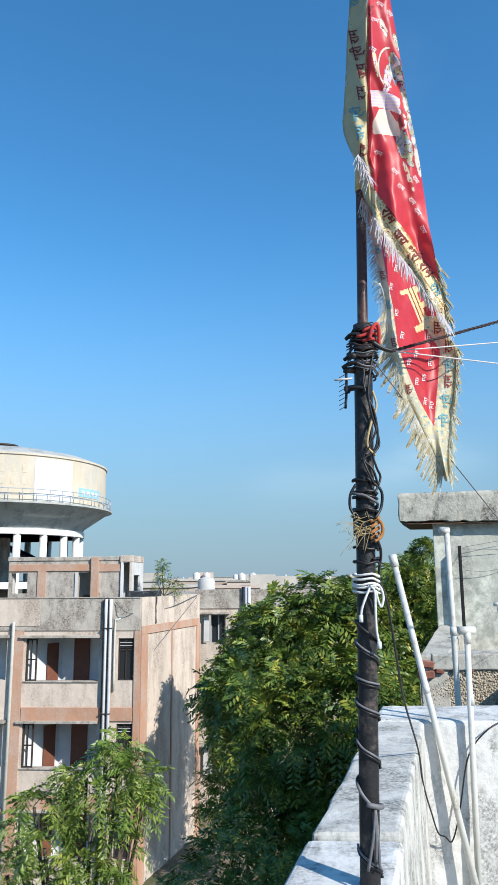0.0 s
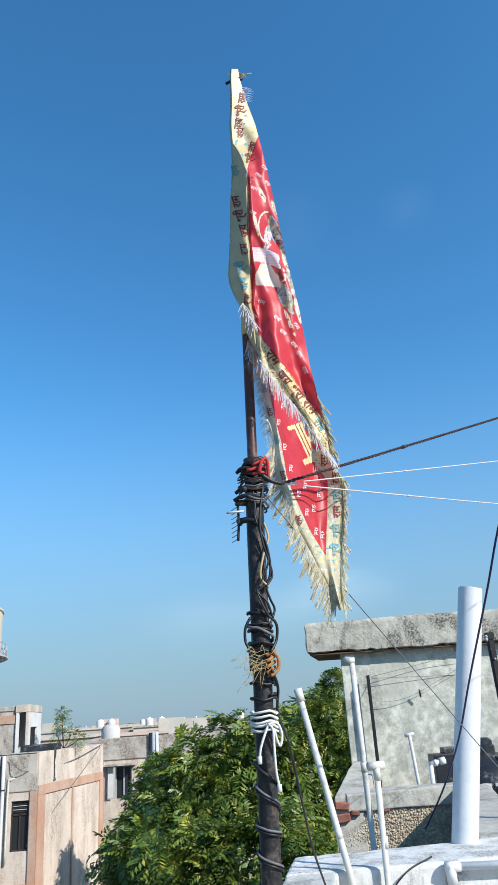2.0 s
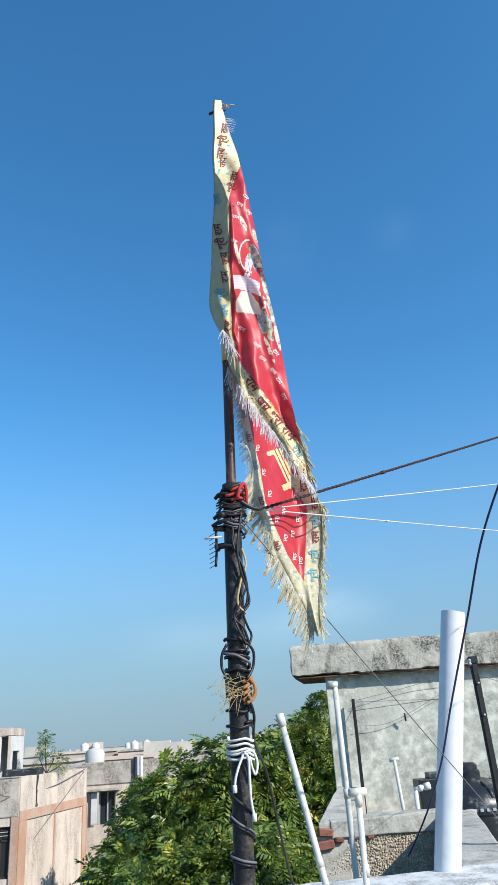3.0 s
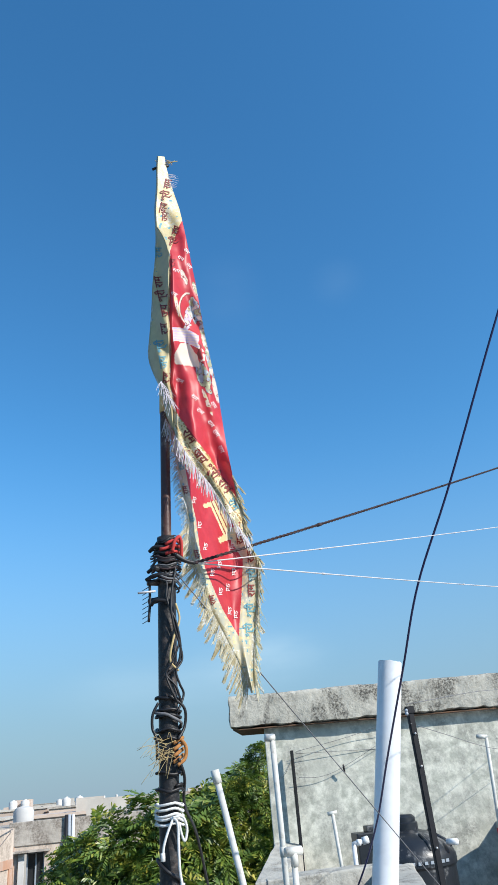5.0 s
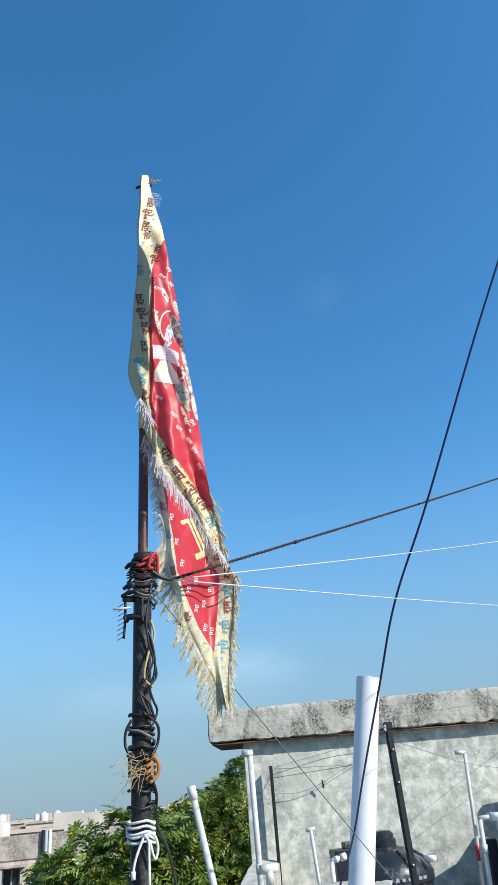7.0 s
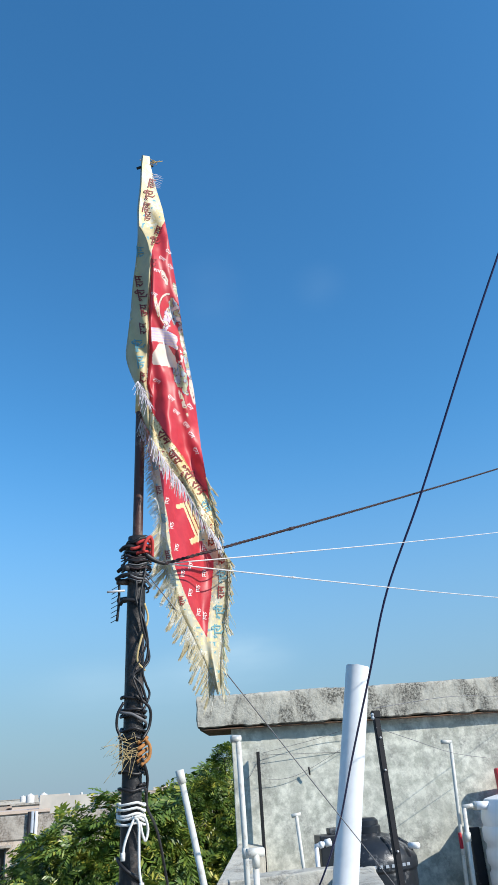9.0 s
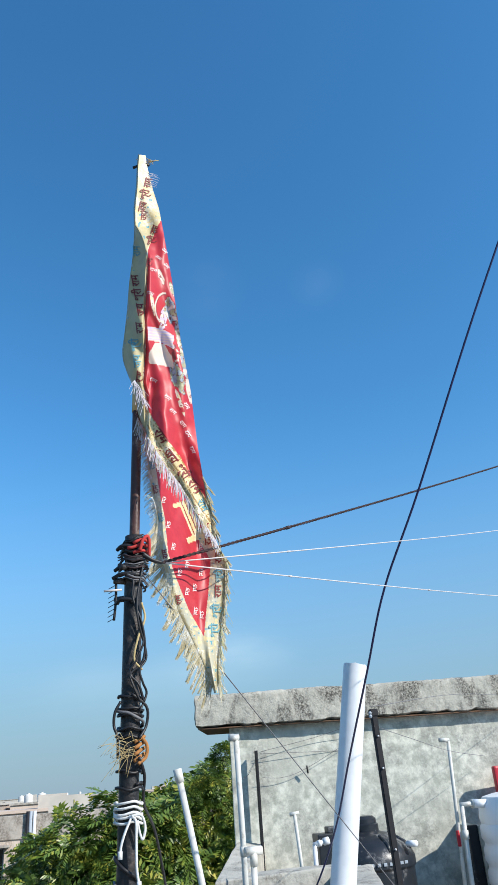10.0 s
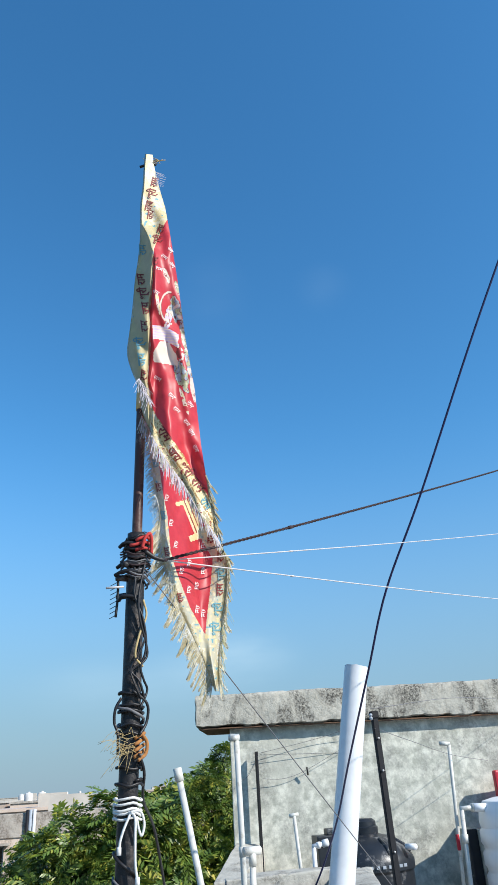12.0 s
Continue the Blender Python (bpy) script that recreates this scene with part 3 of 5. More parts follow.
part("door", boxes_mesh([(-8.22, -7.75, 29.72, 29.75, -0.1, 0.98)]), DARKIRON, hut)
# the open bay at its end
part("bay_post", boxes_mesh([(-6.5, -6.4, 29.42, 29.55, -0.1, 2.3)]), FARWHITE, hut)
part("bay_post", boxes_mesh([(-6.14, -6.06, 29.42, 29.55, -0.1, 2.3)]), CREAM, hut)
part("bay_roof", boxes_mesh([(-6.52, -6.04, 29.40, 31.85, 2.28, 2.54)], 0.01), CREAM, hut)
for b in ((29.55, 31.85, -0.1, 0.95), (29.55, 29.9, 0.95, 2.28), (31.1, 31.85, 0.95, 2.28), (29.9, 31.1, 1.75, 2.28)):
    part("bay_wall", boxes_mesh([(-6.14, -6.06, *b)]), FARWHITE, hut)
part("bay_back", boxes_mesh([(-6.5, -6.14, 31.6, 31.85, -0.1, 2.28)]), INNER, hut)
solid("plastic_sheet", prism_mesh([(-6.0, 28.2), (-4.9, 28.6), (-4.8, 29.3), (-5.9, 29.0)], -0.1, 1.13, 0.03, rough=0.06, cuts=3), BLACKPLASTIC, "black plastic sheeting piled on the roof", "sheeting")

# ---- water tower ----
TC = (-24.09, 60.0)
TOWERC = mat("tower_concrete", (0.48, 0.50, 0.48), (0.38, 0.40, 0.39), 0.7, 0.92, 0.2, (0.18, 0.18, 0.165), 0.2, 0.9, 0.6, soft=0.18)
TOWERY = mat("faded_yellow_wash", (0.60, 0.56, 0.48), (0.58, 0.48, 0.34), 0.55, 0.92, 0.15, (0.46, 0.43, 0.38), 0.25, 1.1, 0.3, soft=0.2)
TOWERW = mat("tower_white_paint", (0.76, 0.76, 0.75), (0.68, 0.69, 0.69), 1.4, 0.9, 0.1, (0.50, 0.50, 0.49), 0.22, 1.6, 0.4, soft=0.16)
WORNINK = mat("worn_lettering_paint", (0.50, 0.45, 0.36), (0.58, 0.52, 0.42), 2.5, 0.9, 0.1, (0.62, 0.54, 0.40), 0.26, 3, soft=0.2)
BLUEPAINT = mat("faded_blue_paint", (0.22, 0.46, 0.62), (0.34, 0.54, 0.66), 2, 0.9, 0.1)
tower = thing("water_tower", (*TC, GROUND), "round concrete water tower with faded yellow and white paint", "water tower")
part("tank", lathe_mesh([(8.85, 7.3), (8.85, 10.75), (8.95, 10.8), (8.95, 10.95), (8.8, 11.0)], TC, 72), TOWERY, tower)
part("dome", lathe_mesh([(8.8, 11.0), (7.5, 11.5), (5, 12.05), (2.5, 12.35), (0.0, 12.45)], TC, 72), TOWERC, tower)
part("cap", lathe_mesh([(1.05, 12.38), (1.05, 12.75), (1.35, 12.8), (1.35, 12.92), (0.0, 13.0)], TC, 24), DARKIRON, tower)
part("bowl", lathe_mesh([(7.0, 5.45), (7.15, 5.75), (8.95, 7.0), (9.42, 7.15), (9.42, 7.28), (8.86, 7.29)], TC, 72), TOWERC, tower)
part("ring_beam", lathe_mesh([(6.5, 5.0), (7.15, 5.0), (7.15, 5.45), (6.5, 5.45), (6.5, 5.0)], TC, 72), TOWERW, tower)


def tower_panel(a0, a1, z0, z1, m, off=0.03, k=14):
    v, f = [], []
    for i in range(k + 1):
        a = radians(a0 + (a1 - a0) * i / k)
        for r in (8.80, 8.85 + off):
            for z in (z0, z1):
                v.append((TC[0] + r * math.cos(a), TC[1] + r * math.sin(a), z))
    for i in range(k):
        b = i * 4
        f += [(b + 2, b + 6, b + 7, b + 3), (b + 3, b + 7, b + 5, b + 1), (b, b + 4, b + 6, b + 2)]
    f += [(0, 2, 3, 1), (k * 4, k * 4 + 1, k * 4 + 3, k * 4 + 2)]
    return part("painted_panel", mesh_of(v, f), m, tower)


tower_panel(-52, -31, 7.4, 10.6, TOWERW)
tower_panel(-26, -6, 8.0, 8.7, BLUEPAINT)
for k in range(4):
    tower_panel(-24 + 4.2 * k, -21.4 + 4.2 * k, 8.2, 8.5, TOWERW, 0.05, 3)
for k in range(6):
    for z in (8.55, 9.45):
        tower_panel(-84 + 5.2 * k, -81.5 + 5.2 * k - 0.5 * (k % 2), z, z + 0.62, WORNINK, 0.012, 3)
for k in range(20):
    a = 2 * math.pi * k / 20 + radians(-55.7)
    c, s = math.cos(a), math.sin(a)
    part("column", tube_mesh([(TC[0] + 6.8 * c, TC[1] + 6.8 * s, GROUND), (TC[0] + 6.8 * c, TC[1] + 6.8 * s, 5.01)], 0.29, 12), TOWERW, tower)
part("shaft", lathe_mesh([(1.1, GROUND), (1.1, 5.4)], TC, 20), GREYCEM, tower)
for z in (0.9, -3.6):
    part("ring_brace", lathe_mesh([(6.6, z), (7.0, z), (7.0, z + 0.5), (6.6, z + 0.5), (6.6, z)], TC, 56), TOWERW, tower)
part("stair", tube_mesh([(TC[0] + 4.4 * math.cos(2.2 + 0.28 * k), TC[1] + 4.4 * math.sin(2.2 + 0.28 * k), -6 + 0.5 * k) for k in range(22)], 0.3, 6), BLUECABLE, tower, "dark iron spiral stair")
rail = part("railing", join_meshes([tube_mesh([(TC[0] + 9.3 * math.cos(2 * math.pi * k / 72), TC[1] + 9.3 * math.sin(2 * math.pi * k / 72), z) for k in range(73)], 0.03, 5) for z in (7.75, 8.2)]), GREYPVC, tower)
for k in range(56):
    a = 2 * math.pi * k / 56
    part("baluster", tube_mesh([(TC[0] + 9.3 * math.cos(a), TC[1] + 9.3 * math.sin(a), z) for z in (7.2, 8.25)], 0.035, 5), GREYPVC, rail)

# ---- houses towards the horizon ----
PINK = mat("pale_pink_plaster", (0.56, 0.45, 0.37), (0.47, 0.38, 0.32), 0.8, 0.93, 0.1, vary=0.15)
BEIGE = mat("beige_plaster", (0.52, 0.48, 0.42), (0.43, 0.40, 0.36), 0.8, 0.93, 0.1, vary=0.15)
random.seed(7)


def far_house(x, y, w, d, top, m):
    h = thing("house", (x, y, GROUND), "distant flat-roofed house in pale plaster", "house", "distant houses")
    part("wall", boxes_mesh([(x - w / 2, x + w / 2, y, y + d, GROUND, top)]), m, h)
    part("roof", boxes_mesh([(x - w / 2 - 0.2, x + w / 2 + 0.2, y - 0.2, y + d, top, top + 0.25)]), random.choice((m, BEIGE, GREYCEM)), h)
    n = int(w / 2.6)
    for s in range(2):
        for k in range(n):
            wx = x - w / 2 + (k + 0.5) * w / n
            if random.random() < 0.75:
                part("window", boxes_mesh([(wx - 0.5, wx + 0.5, y - 0.05, y + 0.05, top - 2.2 - 3 * s, top - 0.8 - 3 * s)]), GLASS if random.random() < 0.7 else DOORWOOD, h)
    r = random.random()
    if r < 0.5:
        px = x + random.uniform(-0.3, 0.3) * w
        part("stair_head", boxes_mesh([(px - 1.3, px + 1.3, y + 1.5, y + 4.5, top + 0.2, top + 1.4)]), random.choice((PINK, BEIGE)), h)
    return top + 0.25


def far_tank(x, y, z):
    solid("water_tank", lathe_mesh([(0.6, z), (0.62, z + 0.8), (0.5, z + 1.0), (0.2, z + 1.1), (0.2, z + 1.2), (0, z + 1.2)], (x, y), 12), random.choice((FARWHITE, FARWHITE, GREYPVC)),
          "small plastic water tank on a distant roof", "water tank", "distant roof tanks")


for row, (y, lo, hi) in enumerate(((56, 0.1, 0.5), (82, 0.4, 0.9), (120, 0.5, 1.2), (175, 0.4, 1.4), (260, 0.2, 1.6), (380, 0, 2.2))):
    x = -0.34 * y
    while x < 0.32 * y:
        w = random.uniform(7, 15) * (1 if y < 200 else 1.7)
        if not (y == 56 and x + w > 6) and not (x < -0.2 * y and y < 82):
            yy = y + random.uniform(-6, 6)
            t = far_house(x + w / 2, yy, w * 0.93, 9, random.uniform(lo, hi), random.choice((PINK, BEIGE, BEIGE, PINK)))
            for k in range(random.choice((0, 1, 2))):
                far_tank(x + w * random.uniform(0.2, 0.8), yy + random.uniform(0.8, 1.3), t)
        x += w + random.uniform(0, 3)


# ---- trees ----
LEAF = leaf_mat("neem_leaf", (0.036, 0.078, 0.014), (0.120, 0.19, 0.030), (0.52, 0.46, 0.075))
LEAF_YOUNG = leaf_mat("young_leaf", (0.065, 0.13, 0.022), (0.18, 0.26, 0.045), (0.42, 0.43, 0.09))
BARK = mat("grey_brown_bark", (0.13, 0.10, 0.075), (0.08, 0.06, 0.045), 9, 0.95, 0.8, stretch=0.3)


def fronds_mesh(clumps, count, size, pairs, rng, leaf_w=0.2, droop=0.35, rosette=1, hang=0.3):
    """Feathery fronds on the shells of clumps (x, y, z, r): leaflets in pairs along a bent stalk."""
    n = len(clumps) * count
    c = np.repeat(np.array(clumps, float), count, axis=0)
    d = np.repeat(rng.normal(size=(-(-n // rosette), 3)), rosette, axis=0)[:n]
    d[:, 2] += 0.25
    d /= np.linalg.norm(d, axis=1)[:, None]
    rad = c[:, 3] * (0.45 + 0.62 * np.repeat(rng.random(-(-n // rosette)), rosette)[:n] ** 0.6) * (0.82 + 0.3 * np.sin(d[:, 0] * 5 + c[:, 0] * 3) * np.cos(d[:, 2] * 4 + c[:, 1]))
    root = c[:, :3] + d * rad[:, None]
    way = d + rng.normal(size=(n, 3)) * 0.55
    if rosette > 1:
        # fronds spread like a star round each twig's tip
        e1 = np.cross(d, [0.31, 0.2, 0.93])
        e1 /= np.linalg.norm(e1, axis=1)[:, None]
        turn = 2 * np.pi * (np.arange(n) % rosette) / rosette + rng.random(n) * 0.7
        way = d * 0.6 + e1 * np.cos(turn)[:, None] + np.cross(d, e1) * np.sin(turn)[:, None] + rng.normal(size=(n, 3)) * 0.12
        way[:, 2] += 0.25
    way[:, 2] -= 0.1
    way /= np.linalg.norm(way, axis=1)[:, None]
    up = np.tile([0, 0, 1.0], (n, 1)) + d * 0.6 + rng.normal(size=(n, 3)) * 0.3
    side = np.cross(way, up)
    side /= np.linalg.norm(side, axis=1)[:, None] + 1e-9
    nor = np.cross(side, way)
    length = size * (0.6 + 0.7 * rng.random(n))
    quads = []
    for i in range(pairs):
        t = 0.22 + 0.78 * i / (pairs - 1)
        p = root + way * (length * t)[:, None]
        p[:, 2] -= droop * length * t * t
        ll = length * 0.34 * (0.55 + 0.9 * t * (1.25 - t))
        for s in (-1, 1):
            ax = way * 0.55 + side * s
            ax = ax / np.linalg.norm(ax, axis=1)[:, None] - nor * (0.12 + 0.25 * rng.random(n))[:, None] + rng.normal(size=(n, 3)) * 0.14
            ax[:, 2] -= hang * rng.random(n)
            ac = way - side * s * 0.5
            ac = ac / np.linalg.norm(ac, axis=1)[:, None]
            w = ll * leaf_w
            quads.append(np.stack([p, p + ax * (ll * 0.45)[:, None] + ac * w[:, None], p + ax * ll[:, None], p + ax * (ll * 0.5)[:, None] - ac * (w * 0.7)[:, None]], 1))
    v = np.concatenate(quads, 0)
    k = len(v)
    me = bpy.data.meshes.new("leaves")
    me.vertices.add(k * 4)
    me.vertices.foreach_set("co", v.reshape(-1).astype(np.float32))
    me.loops.add(k * 4)
    me.loops.foreach_set("vertex_index", np.arange(k * 4, dtype=np.int32))
    me.polygons.add(k)
    me.polygons.foreach_set("loop_start", np.arange(0, k * 4, 4, dtype=np.int32))
    me.update(calc_edges=True)
    return me


def tree(label, foot, clumps, count, size, pairs, leaf, seed, trunk=0.16, rosette=1, leaf_w=0.2, droop=0.35, hang=0.3):
    rng = np.random.default_rng(seed)
    t = thing("tree", foot, label, "tree")
    mid = np.mean(np.array(clumps), axis=0)
    fork = Vector(foot).lerp(Vector(mid[:3]), 0.6)
    part("trunk", tube_mesh(spline([foot, Vector(foot).lerp(fork, 0.5) + Vector((0.15, -0.1, 0)), fork], 6), trunk, 10, trunk * 0.7), BARK, t)
    for c in clumps:
        e = Vector(c[:3])
        m = fork.lerp(e, 0.5) + Vector((0, 0, -0.15 * c[3]))
        part("limb", tube_mesh(spline([fork, m, e], 5), trunk * 0.5, 6, 0.02), BARK, t)
    part("crown", fronds_mesh(clumps, count, size, pairs, rng, leaf_w, droop, rosette, hang), leaf, t)
    return t


def further(clumps, k):
    """The same crown seen from the terrace, k times as far off."""
    return [(0.17 + (x - 0.17) * k, 0.34 + (y - 0.34) * k, 1.62 + (z - 1.62) * k, r * k) for x, y, z, r in clumps]


tree("dense neem tree with fresh yellow-green tips", (1.0, 14.2, GROUND), further([
    (-0.55, 12, -0.15, 0.7), (0.1, 12, 0.5, 0.8), (0.7, 12.2, 0.8, 0.85), (1.4, 12.4, 0.8, 0.85), (2.0, 12.6, 1.05, 0.8), (2.7, 12.6, 0.8, 0.9),
    (0.3, 11.4, -0.5, 1.0), (1.2, 11.4, -0.4, 1.0), (1.9, 11.6, -0.5, 1.0), (0.0, 11.6, -1.9, 0.9), (0.9, 11.2, -1.6, 1.1), (2.2, 12.6, 0.1, 0.9), (2.7, 12.8, -0.3, 0.9), (1.9, 12.2, -1.2, 1.0)], 1.14), 720, 0.38, 7, LEAF, 3, rosette=8, leaf_w=0.2, hang=0.25)
tree("shaded dark green neem tree in the yard", (-0.4, 11.0, GROUND), [
    (-0.9, 11.5, -3.2, 1.3), (0.4, 10.8, -2.6, 1.2), (-0.3, 10.3, -4.0, 1.5), (0.6, 9.2, -3.4, 1.3), (-1.6, 11.2, -4.6, 1.5), (-0.9, 9.5, -5.2, 1.5), (-2.4, 11.8, -5.4, 1.5)], 460, 0.32, 6, LEAF, 4, rosette=7)
tree("young bright green neem tree with large fronds", (-2.2, 9.3, GROUND), [
    (-1.8, 9.2, -0.30, 0.16), (-1.60, 9.1, -0.50, 0.18), (-1.97, 9.2, -0.50, 0.16), (-2.23, 9.3, -0.70, 0.18), (-1.79, 9.0, -0.75, 0.22), (-2.48, 9.3, -0.74, 0.14), (-1.58, 9.1, -0.93, 0.21),
    (-2.08, 9.0, -1.05, 0.24), (-2.47, 9.2, -1.06, 0.21), (-2.84, 9.3, -1.02, 0.18), (-3.0, 9.2, -1.32, 0.22), (-2.6, 9.0, -1.36, 0.24), (-2.2, 9.0, -1.42, 0.26), (-1.74, 9.0, -1.36, 0.24),
    (-3.05, 9.1, -1.68, 0.26), (-2.7, 8.9, -1.74, 0.27), (-2.3, 8.9, -1.75, 0.27), (-1.86, 8.9, -1.72, 0.26), (-1.47, 9.2, -0.66, 0.11)], 54, 0.23, 7, LEAF_YOUNG, 5, 0.05, rosette=6, leaf_w=0.19, droop=0.5, hang=0.6)
# placed to shade the side wall; last six clumps added to widen the shadow
tree("leafy tree standing beside the apartment block", (-0.4, 26.7, GROUND), [
    (-0.95, 27.1, -0.2, 0.6), (-1.3, 27.3, -1.0, 0.8), (-1.55, 27.4, -2.0, 0.95), (-0.7, 27.0, -1.6, 1.0), (-1.75, 27.4, -3.3, 1.0), (-1.4, 27.2, -4.6, 1.2), (-0.6, 26.8, -3.4, 1.3), (-1.9, 27.6, -6.0, 1.3), (0.0, 26.8, -4.9, 1.4), (-1.2, 28.3, -1.4, 0.8), (-0.6, 26.1, -1.3, 0.8), (-0.9, 28.6, -2.8, 1.1), (-0.4, 25.8, -2.8, 1.1), (-1.5, 25.6, -2.2, 0.7), (-1.5, 25.4, -3.6, 0.9)], 300, 0.6, 6, LEAF, 6, rosette=6)
tree("dark leafy branch top behind the stair head", (2.7, 15.4, GROUND), [
    (2.1, 13.9, 1.55, 0.26), (2.5, 14.0, 1.75, 0.24), (2.45, 13.9, 1.3, 0.42), (2.0, 14.0, 1.2, 0.4), (2.9, 14.2, 1.4, 0.5), (2.72, 14.1, 2.1, 0.14)], 190, 0.2, 6, LEAF, 8, 0.05, rosette=7)
tree("small self-sown tree on the flat roof", (-5.0, 30.2, -0.1), [
    (-4.95, 30.2, 1.75, 0.26), (-4.6, 30.2, 1.4, 0.3), (-5.1, 30.2, 1.35, 0.25), (-4.3, 30.2, 1.2, 0.25), (-4.95, 30.2, 2.15, 0.16)], 80, 0.2, 5, LEAF, 9, 0.04)


# ---- pipes, tanks and posts on the roof ----
def pipe(name, pts, r, m, label, category="pipe", group="", caps=(), sides=14):
    t = thing(name, pts[0], label, category, group)
    part("tube", tube_mesh(pts, r, sides), m, t)
    for kind, a, b, rr in caps:
        part(kind, tube_mesh([a, b], rr, sides), m, t)
    return t


# a wide, open PVC stack standing on the rear parapet, leaning a little
b0, b1 = Vector((1.534, 4.36, 0.95)), Vector((1.801, 4.40, 2.222))
stack = thing("vent_pipe", b0, "wide white PVC vent pipe with an open cut top", "pipe")

axis = (b1 - b0).normalized()
sx = axis.cross(Vector((0, 1, 0))).normalized()
sy = axis.cross(sx)
v, f = [], []
N = 40
for base, rr in ((b0 - axis * 0.02, 0.067), (b1, 0.067), (b1, 0.063), (b1 - axis * 0.4, 0.063)):
    for k in range(N):
        a = 2 * math.pi * k / N
        jag = 0.006 * noise.noise(Vector((3 * math.cos(a), 3 * math.sin(a), 1.7))) if base is b1 else 0
        v.append(base + (sx * math.cos(a) + sy * math.sin(a)) * rr + axis * jag)
for i in range(3):
    for k in range(N):
        a, b = i * N + k, i * N + (k + 1) % N
        f.append((a, b, b + N, a + N))
me = mesh_of(v, f, True)
me.set_sharp_from_angle(angle=radians(40))
part("tube", me, PVC, stack)

# a thin pipe leaning across the corner, with a capped end
lt, lb = Vector((0.698, 3.99, 1.724)), Vector((1.042, 3.86, 0.0))
d = (lb - lt).normalized()
pipe("water_pipe", [lb, lt], 0.0152, PVC_OLD, "thin white plastic pipe leaning in the parapet corner", group="thin roof pipes",
     caps=[("end_cap", lt - d * 0.004, lt + d * 0.055, 0.0205), ("socket", lt + d * 0.62, lt + d * 0.66, 0.0166)])
# an upright pipe with a tee at its head
tt, tb = Vector((1.024, 3.92, 1.367)), Vector((1.004, 3.915, 0.0))
pipe("water_pipe", [tb, tt], 0.0138, PVC_OLD, "upright white plastic pipe with a tee piece on top", group="thin roof pipes",
     caps=[("tee", tt + Vector((-0.040, -0.01, 0)), tt + Vector((0.038, 0.01, 0)), 0.019), ("tee_neck", tt - Vector((0, 0, 0.06)), tt, 0.0172),
           ("socket", tt - Vector((0, 0, 0.34)), tt - Vector((0, 0, 0.29)), 0.0156)])
# a pipe run along the rear parapet
pipe("water_pipe", spline([(1.325, 3.93, 0.0), (1.325, 3.93, 0.5), (1.308, 3.92, 0.87)], 4), 0.017, PVC, "white plastic pipe with an elbow below the parapet top", group="thin roof pipes",
          caps=[("elbow", (1.308, 3.92, 0.86), (1.305, 3.92, 0.955), 0.023), ("arm", (1.303, 3.92, 0.935), (2.56, 3.92, 0.89), 0.017), ("elbow_neck", (1.284, 3.92, 0.936), (1.35, 3.92, 0.934), 0.022)])
# a tall pipe rising before the low gravel wall
pipe("drain_pipe", [(1.152, 4.75, 0.0), (1.147, 4.75, 0.9), (1.143, 4.75, 1.4), (1.137, 4.75, 1.893)], 0.0165, PVC_OLD, "tall thin plastic pipe with an elbow on top", group="stair head pipes",
     caps=[("elbow", (1.150, 4.75, 1.89), (1.094, 4.74, 1.893), 0.021), ("socket", (1.144, 4.75, 1.28), (1.143, 4.75, 1.33), 0.0195)])
solid("iron_bar", boxes_mesh([(1.968, 1.976, 7.99, 8.065, 0.0, 1.932), (1.976, 1.986, 7.99, 7.998, 0.0, 1.932)], 0.001), BLACKIRON, "flat black iron bar standing edge-on before the wall", "bar")
pipe("stub_pipe", [(2.20, 7.25, 0.0), (2.145, 7.25, 0.93), (2.117, 7.25, 1.365)], 0.0155, PVC_OLD, "short white plastic pipe with a small tee", group="stair head pipes",
     caps=[("tee", (2.075, 7.25, 1.363), (2.158, 7.25, 1.372), 0.016)])
pipe("wall_pipe", [(3.57, 7.2, 0.0), (3.628, 7.2, 0.9), (3.66, 7.2, 1.4), (3.692, 7.2, 1.88)], 0.0165, PVC_OLD, "thin white plastic pipe up the cement wall", group="stair head pipes",
     caps=[("elbow", (3.70, 7.2, 1.878), (3.60, 7.2, 1.888), 0.019)])
pipe("tank_pipe", [(3.60, 7.1, 0.0), (3.635, 7.1, 0.7), (3.665, 7.1, 1.33)], 0.020, PVC_OLD, "white plastic supply pipe beside the tank", group="stair head pipes",
     caps=[("elbow", (3.652, 7.1, 1.325), (3.80, 7.1, 1.33), 0.021), ("valve", (3.765, 7.1, 1.328), (3.80, 7.1, 1.328), 0.038), ("socket", (3.652, 7.1, 1.05), (3.655, 7.1, 1.12), 0.029)])
solid("valve_box", boxes_mesh([(3.60, 3.632, 7.165, 7.185, 0.99, 1.12)], 0.008), REDPLASTIC, "small red plastic tag fixed on the pipe", "tag")

# a square black post with bolts
p0, p1 = Vector((2.150, 5.0, 0.0)), Vector((2.108, 5.0, 2.0))
post = thing("iron_post", p0, "leaning square black iron post with pale bolts", "post")
pd = (p1 - p0).normalized()


def post_box(a, b, w, name, m):
    q = Vector((0, 0, 1)).rotation_difference(pd).to_matrix().to_4x4()
    bm = bmesh.new()
    bmesh.ops.create_cube(bm, size=1, matrix=Matrix.Translation((a + b) / 2) @ q @ Matrix.Diagonal((w, w, (b - a).length, 1)))
    bmesh.ops.bevel(bm, geom=bm.edges[:], offset=0.004, segments=2, affect="EDGES")
    return part(name, bm_mesh(bm), m, post)


